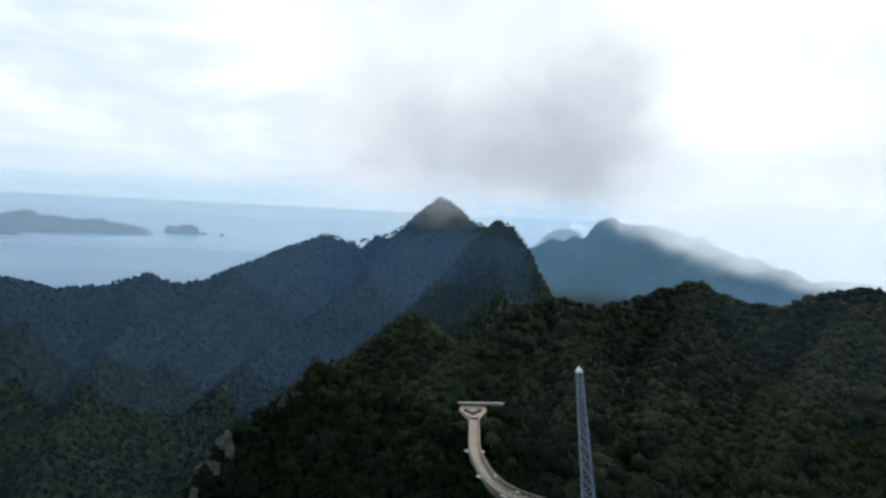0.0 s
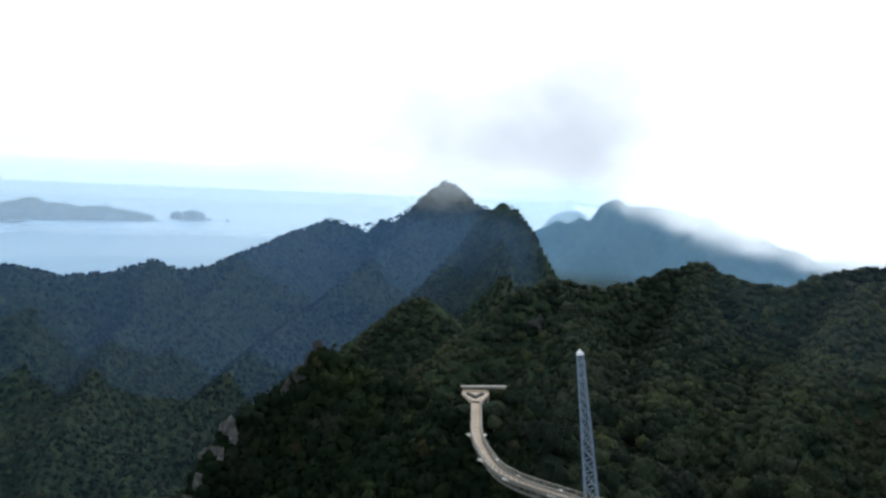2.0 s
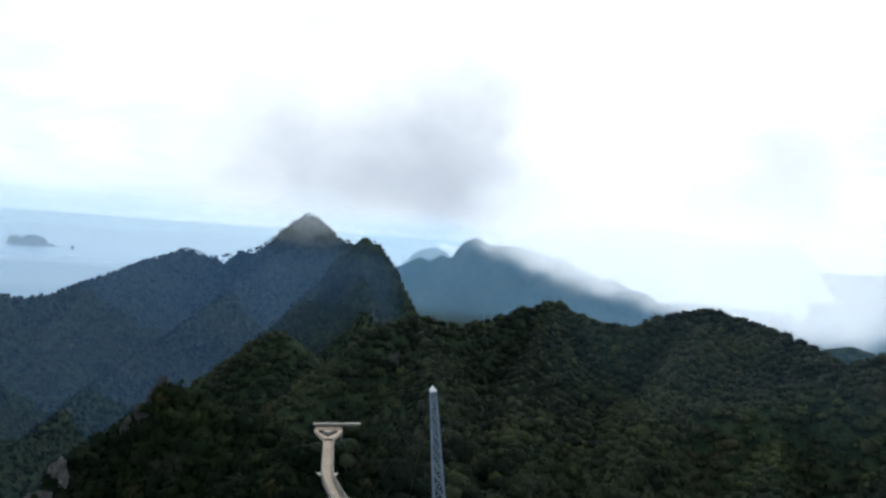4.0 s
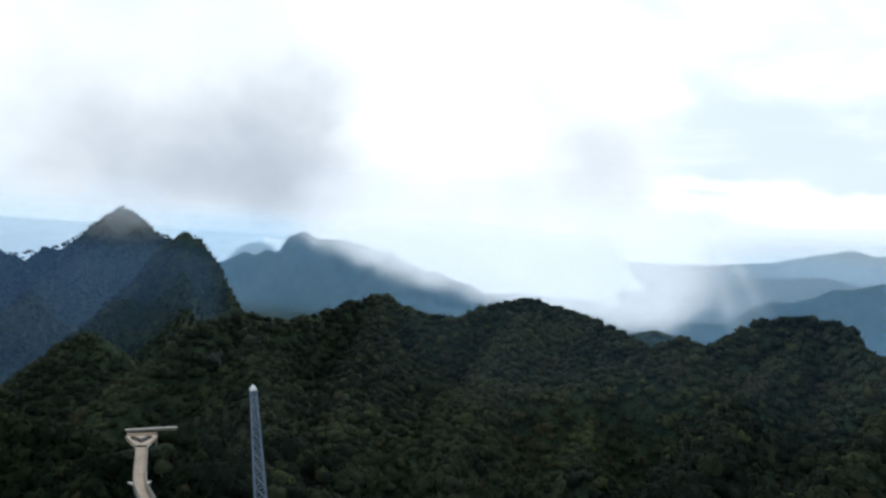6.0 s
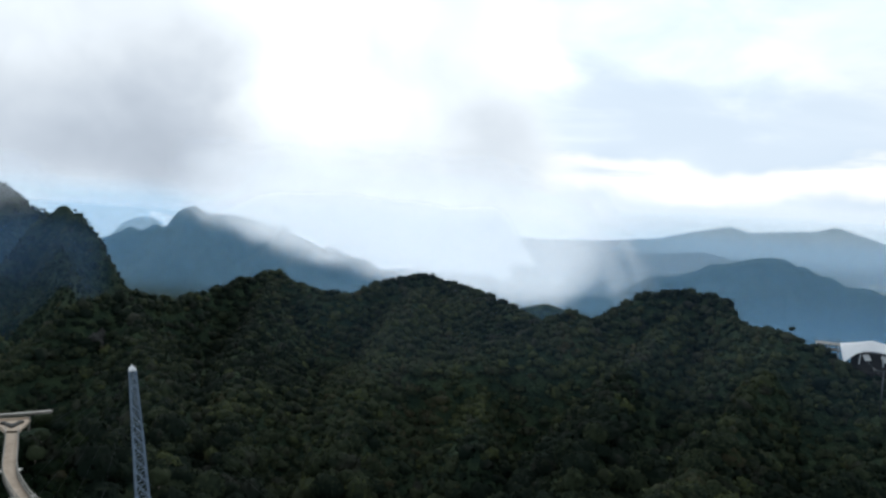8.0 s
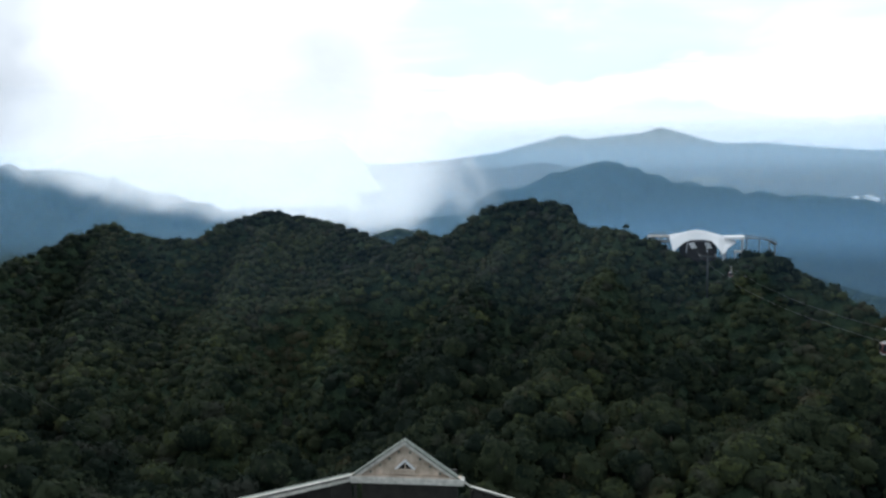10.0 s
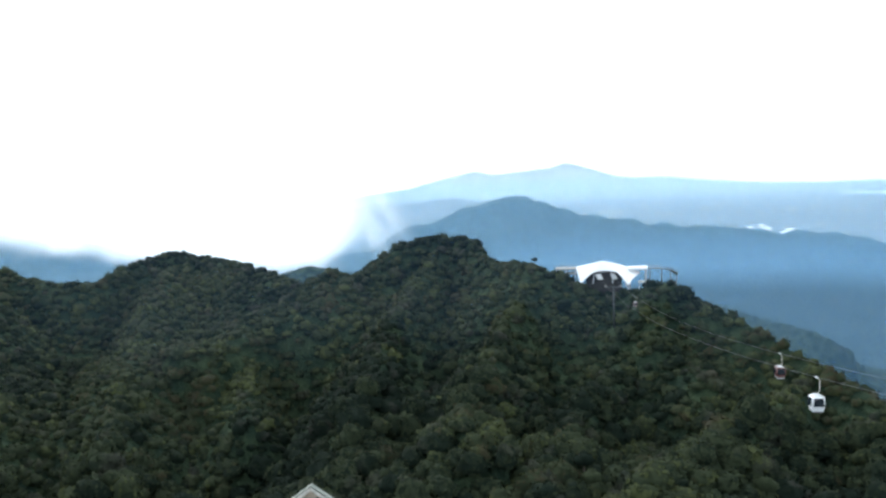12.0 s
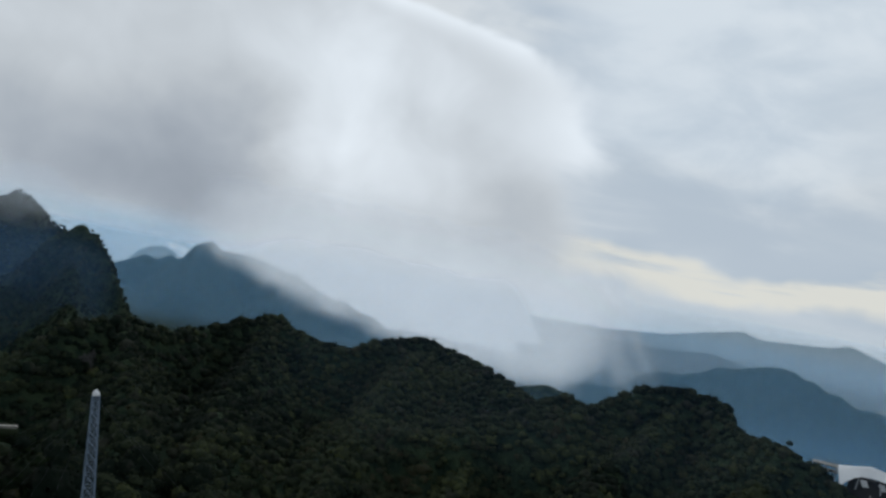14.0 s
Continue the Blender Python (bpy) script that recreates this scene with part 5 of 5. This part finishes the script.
def by_platform(x, y):
    """Places where a crown would reach up through the bridge."""
    low = (x > 3) & (x < 17) & (y > 150) & (y < 196)
    return low & (terrain(x, y) > -51.5)


def in_station(x, y):
    c, s = math.cos(radians(STATION_TURN)), math.sin(radians(STATION_TURN))
    u, v = (x - STATION.x) * c + (y - STATION.y) * s, -(x - STATION.x) * s + (y - STATION.y) * c
    return (np.abs(u) < 12.5) & (v > -1.2) & (v < 11)


def scatter(r0, r1, az0, az1, gap, keep_hidden):
    """Jittered places in a sector; those behind the crests are thinned out."""
    n = int(2 * r1 / gap)
    gx, gy = np.meshgrid(np.arange(-n // 2, n // 2 + 1), np.arange(-n // 2, n // 2 + 1), indexing="ij")
    x = (gx + rng.uniform(-0.45, 0.45, gx.shape)).ravel() * gap
    y = (gy + rng.uniform(-0.45, 0.45, gy.shape)).ravel() * gap
    r, az = np.hypot(x, y), np.degrees(np.arctan2(x, y))
    m = (r > r0) & (r < r1) & (az > az0) & (az < az1)
    m &= (np.hypot(x - 59, y - 76) > 15) & ~in_station(x, y) & ~by_platform(x, y) & (np.hypot(x - 70.6, y - 997.5) > 12)
    x, y, r, az = x[m], y[m], r[m], az[m]
    rs = np.arange(62, r1 + 10, 6.0)
    azs = np.arange(az0, az1 + 0.5, 0.5)
    RR, AA = np.meshgrid(rs, np.radians(azs), indexing="ij")
    el = np.arctan2(terrain(RR * np.sin(AA), RR * np.cos(AA)), RR)
    top = np.maximum.accumulate(el, axis=0)
    i = np.clip(((r - 14 - 62) / 6).astype(int), 0, len(rs) - 1)
    j = np.clip(((az - az0) / 0.5).astype(int), 0, len(azs) - 1)
    seen = np.arctan2(terrain(x, y) + 13, r) > top[i, j]
    keep = seen | (rng.random(len(x)) < keep_hidden)
    return x[keep], y[keep]


NEAR = [crown_shape(9, 4, 11, 180, 0.115, s) for s in range(8)]
MID = [crown_shape(6, 3, 7, 22, 0.19, 20 + s) for s in range(8)]
FAR = [crown_shape(5, 2, 3, 9, 0.28, 40 + s) for s in range(5)]
def on_karst(x, y):
    """The steep near hill: low scrub in place of tall trees."""
    return (x < 26 - 0.12 * (y - 150)) & (y > 120) & (y < 245) & (x > -90)


x, y = scatter(75, 300, -36, 92, 6.0, 0.15)
tall_trees = ~on_karst(x, y)
x, y = x[tall_trees], y[tall_trees]
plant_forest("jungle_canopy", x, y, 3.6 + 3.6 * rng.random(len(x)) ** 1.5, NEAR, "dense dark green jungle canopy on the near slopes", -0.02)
SHRUB = [crown_shape(5, 2, 4, 18, 0.22, 60 + s) for s in range(5)]
x, y = scatter(110, 250, -30, 14, 1.8, 0.02)
low_trees = on_karst(x, y)
x, y = x[low_trees], y[low_trees]
plant_forest("karst_scrub", x, y, 1.7 + 1.7 * rng.random(len(x)) ** 2, SHRUB, "low scrub clinging to the steep rocky hill, painted darker for cloud shadow", 0.3, M_SCRUB)
x, y = scatter(75, 300, -36, 92, 3.9, 0.03)
tall_trees = ~on_karst(x, y)
x, y = x[tall_trees], y[tall_trees]
plant_forest("undergrowth", x, y, rng.uniform(1.5, 2.4, len(x)), SHRUB, "dark green shrubs and climbers between the jungle trees", 0.3)
x, y = scatter(300, 640, -36, 92, 4.0, 0.02)
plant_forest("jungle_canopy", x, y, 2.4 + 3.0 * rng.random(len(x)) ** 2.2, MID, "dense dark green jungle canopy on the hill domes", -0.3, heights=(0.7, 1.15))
x, y = scatter(640, 1650, -36, 11, 6.0, 0.02)
plant_forest("jungle_canopy", x, y, rng.uniform(3.2, 4.6, len(x)), FAR, "hazy blue-green jungle on the far mountain", -0.5)


# ---- single trees: those that stand out on the near slope and on the skyline ----
def tree_model(seed):
    g = random.Random(seed)
    t = thing("tree", (0, 0, 0), "tall broad-leaved rainforest tree rising out of the canopy", "tree", "standing rainforest trees")
    bm = bmesh.new()
    tube(bm, (0, 0, -1.5), (0.1, 0.05, 4.2), 0.28, 0.2, 8)
    tube(bm, (0.1, 0.05, 4.2), (g.uniform(-0.4, 0.4), g.uniform(-0.4, 0.4), 7.0), 0.2, 0.1, 7)
    part("trunk", bm, M_BARK, t)
    for k in range(5):
        a = 2 * math.pi * k / 5 + g.uniform(-0.4, 0.4)
        bm = bmesh.new()
        z0 = 3.6 + 0.5 * k
        tube(bm, (0.1, 0.05, z0), (1.7 * math.cos(a), 1.7 * math.sin(a), z0 + 1.7), 0.1, 0.04, 6)
        part("limb", bm, M_BARK, t)
    shape, normals, lift = crown_shape(16, 8, 11, 150, 0.11, 300 + seed)
    co = (shape * np.array((3.2, 3.2, 3.4)) + np.array((0, 0, 4.6))).reshape(-1, 3)
    me = raw_mesh("crown", co, np.arange(len(co)).reshape(-1, 4), M_LEAF)
    me.normals_split_custom_set_from_vertices(normals.reshape(-1, 3).astype(np.float32))
    at = me.attributes.new("tint", "FLOAT", "POINT")
    at.data.foreach_set("value", np.full(len(co), g.choice((0.15, 0.4, 0.6, 0.8, 0.97)), np.float32))
    crown = new("crown", me)
    crown.parent = t
    return t


MODELS = [tree_model(k) for k in range(6)]
spots = [polar(52.6, 383, -5)[:2], polar(62.6, 366, -7)[:2]]
pick = random.Random(5)
while len(spots) < 46:
    a, r = pick.uniform(10, 72), pick.uniform(120, 250)
    p = polar(a, r, 0)[:2]
    if all(math.hypot(p[0] - q[0], p[1] - q[1]) > 9 for q in spots) and math.hypot(p[0] - 59, p[1] - 76) > 26 and min(math.hypot(p[0] - q.x, p[1] - q.y) for q in DECK_LINE) > 14 and math.hypot(p[0] - MAST_FOOT.x, p[1] - MAST_FOOT.y) > 12:
        spots.append(p)
spots = spots[:36] + [(4.2, 184), (4.8, 178), (14.6, 183.0), (13.4, 177.5), (18.2, 187), (3.4, 190), (12.6, 171), (5.0, 171), (9.5, 193.5), (15.5, 194.5)]
for k, (x, y) in enumerate(spots):
    small = 0.5 if k < 2 else 1.0
    if k >= 36:   # low trees round the platform, their tops below its deck
        small = min(0.75, (DECK_Z - 0.6 - height_at(x, y)) / 8.3)
    m = pose(x, y, height_at(x, y), 0, 0, pick.uniform(0, 360)) @ Matrix.Scale(pick.uniform(0.85, 1.0) * small if k >= 36 else pick.uniform(0.8, 1.15) * small, 4)
    if k < len(MODELS):
        MODELS[k].matrix_basis = m
    else:
        copy_thing(MODELS[k % len(MODELS)], m)
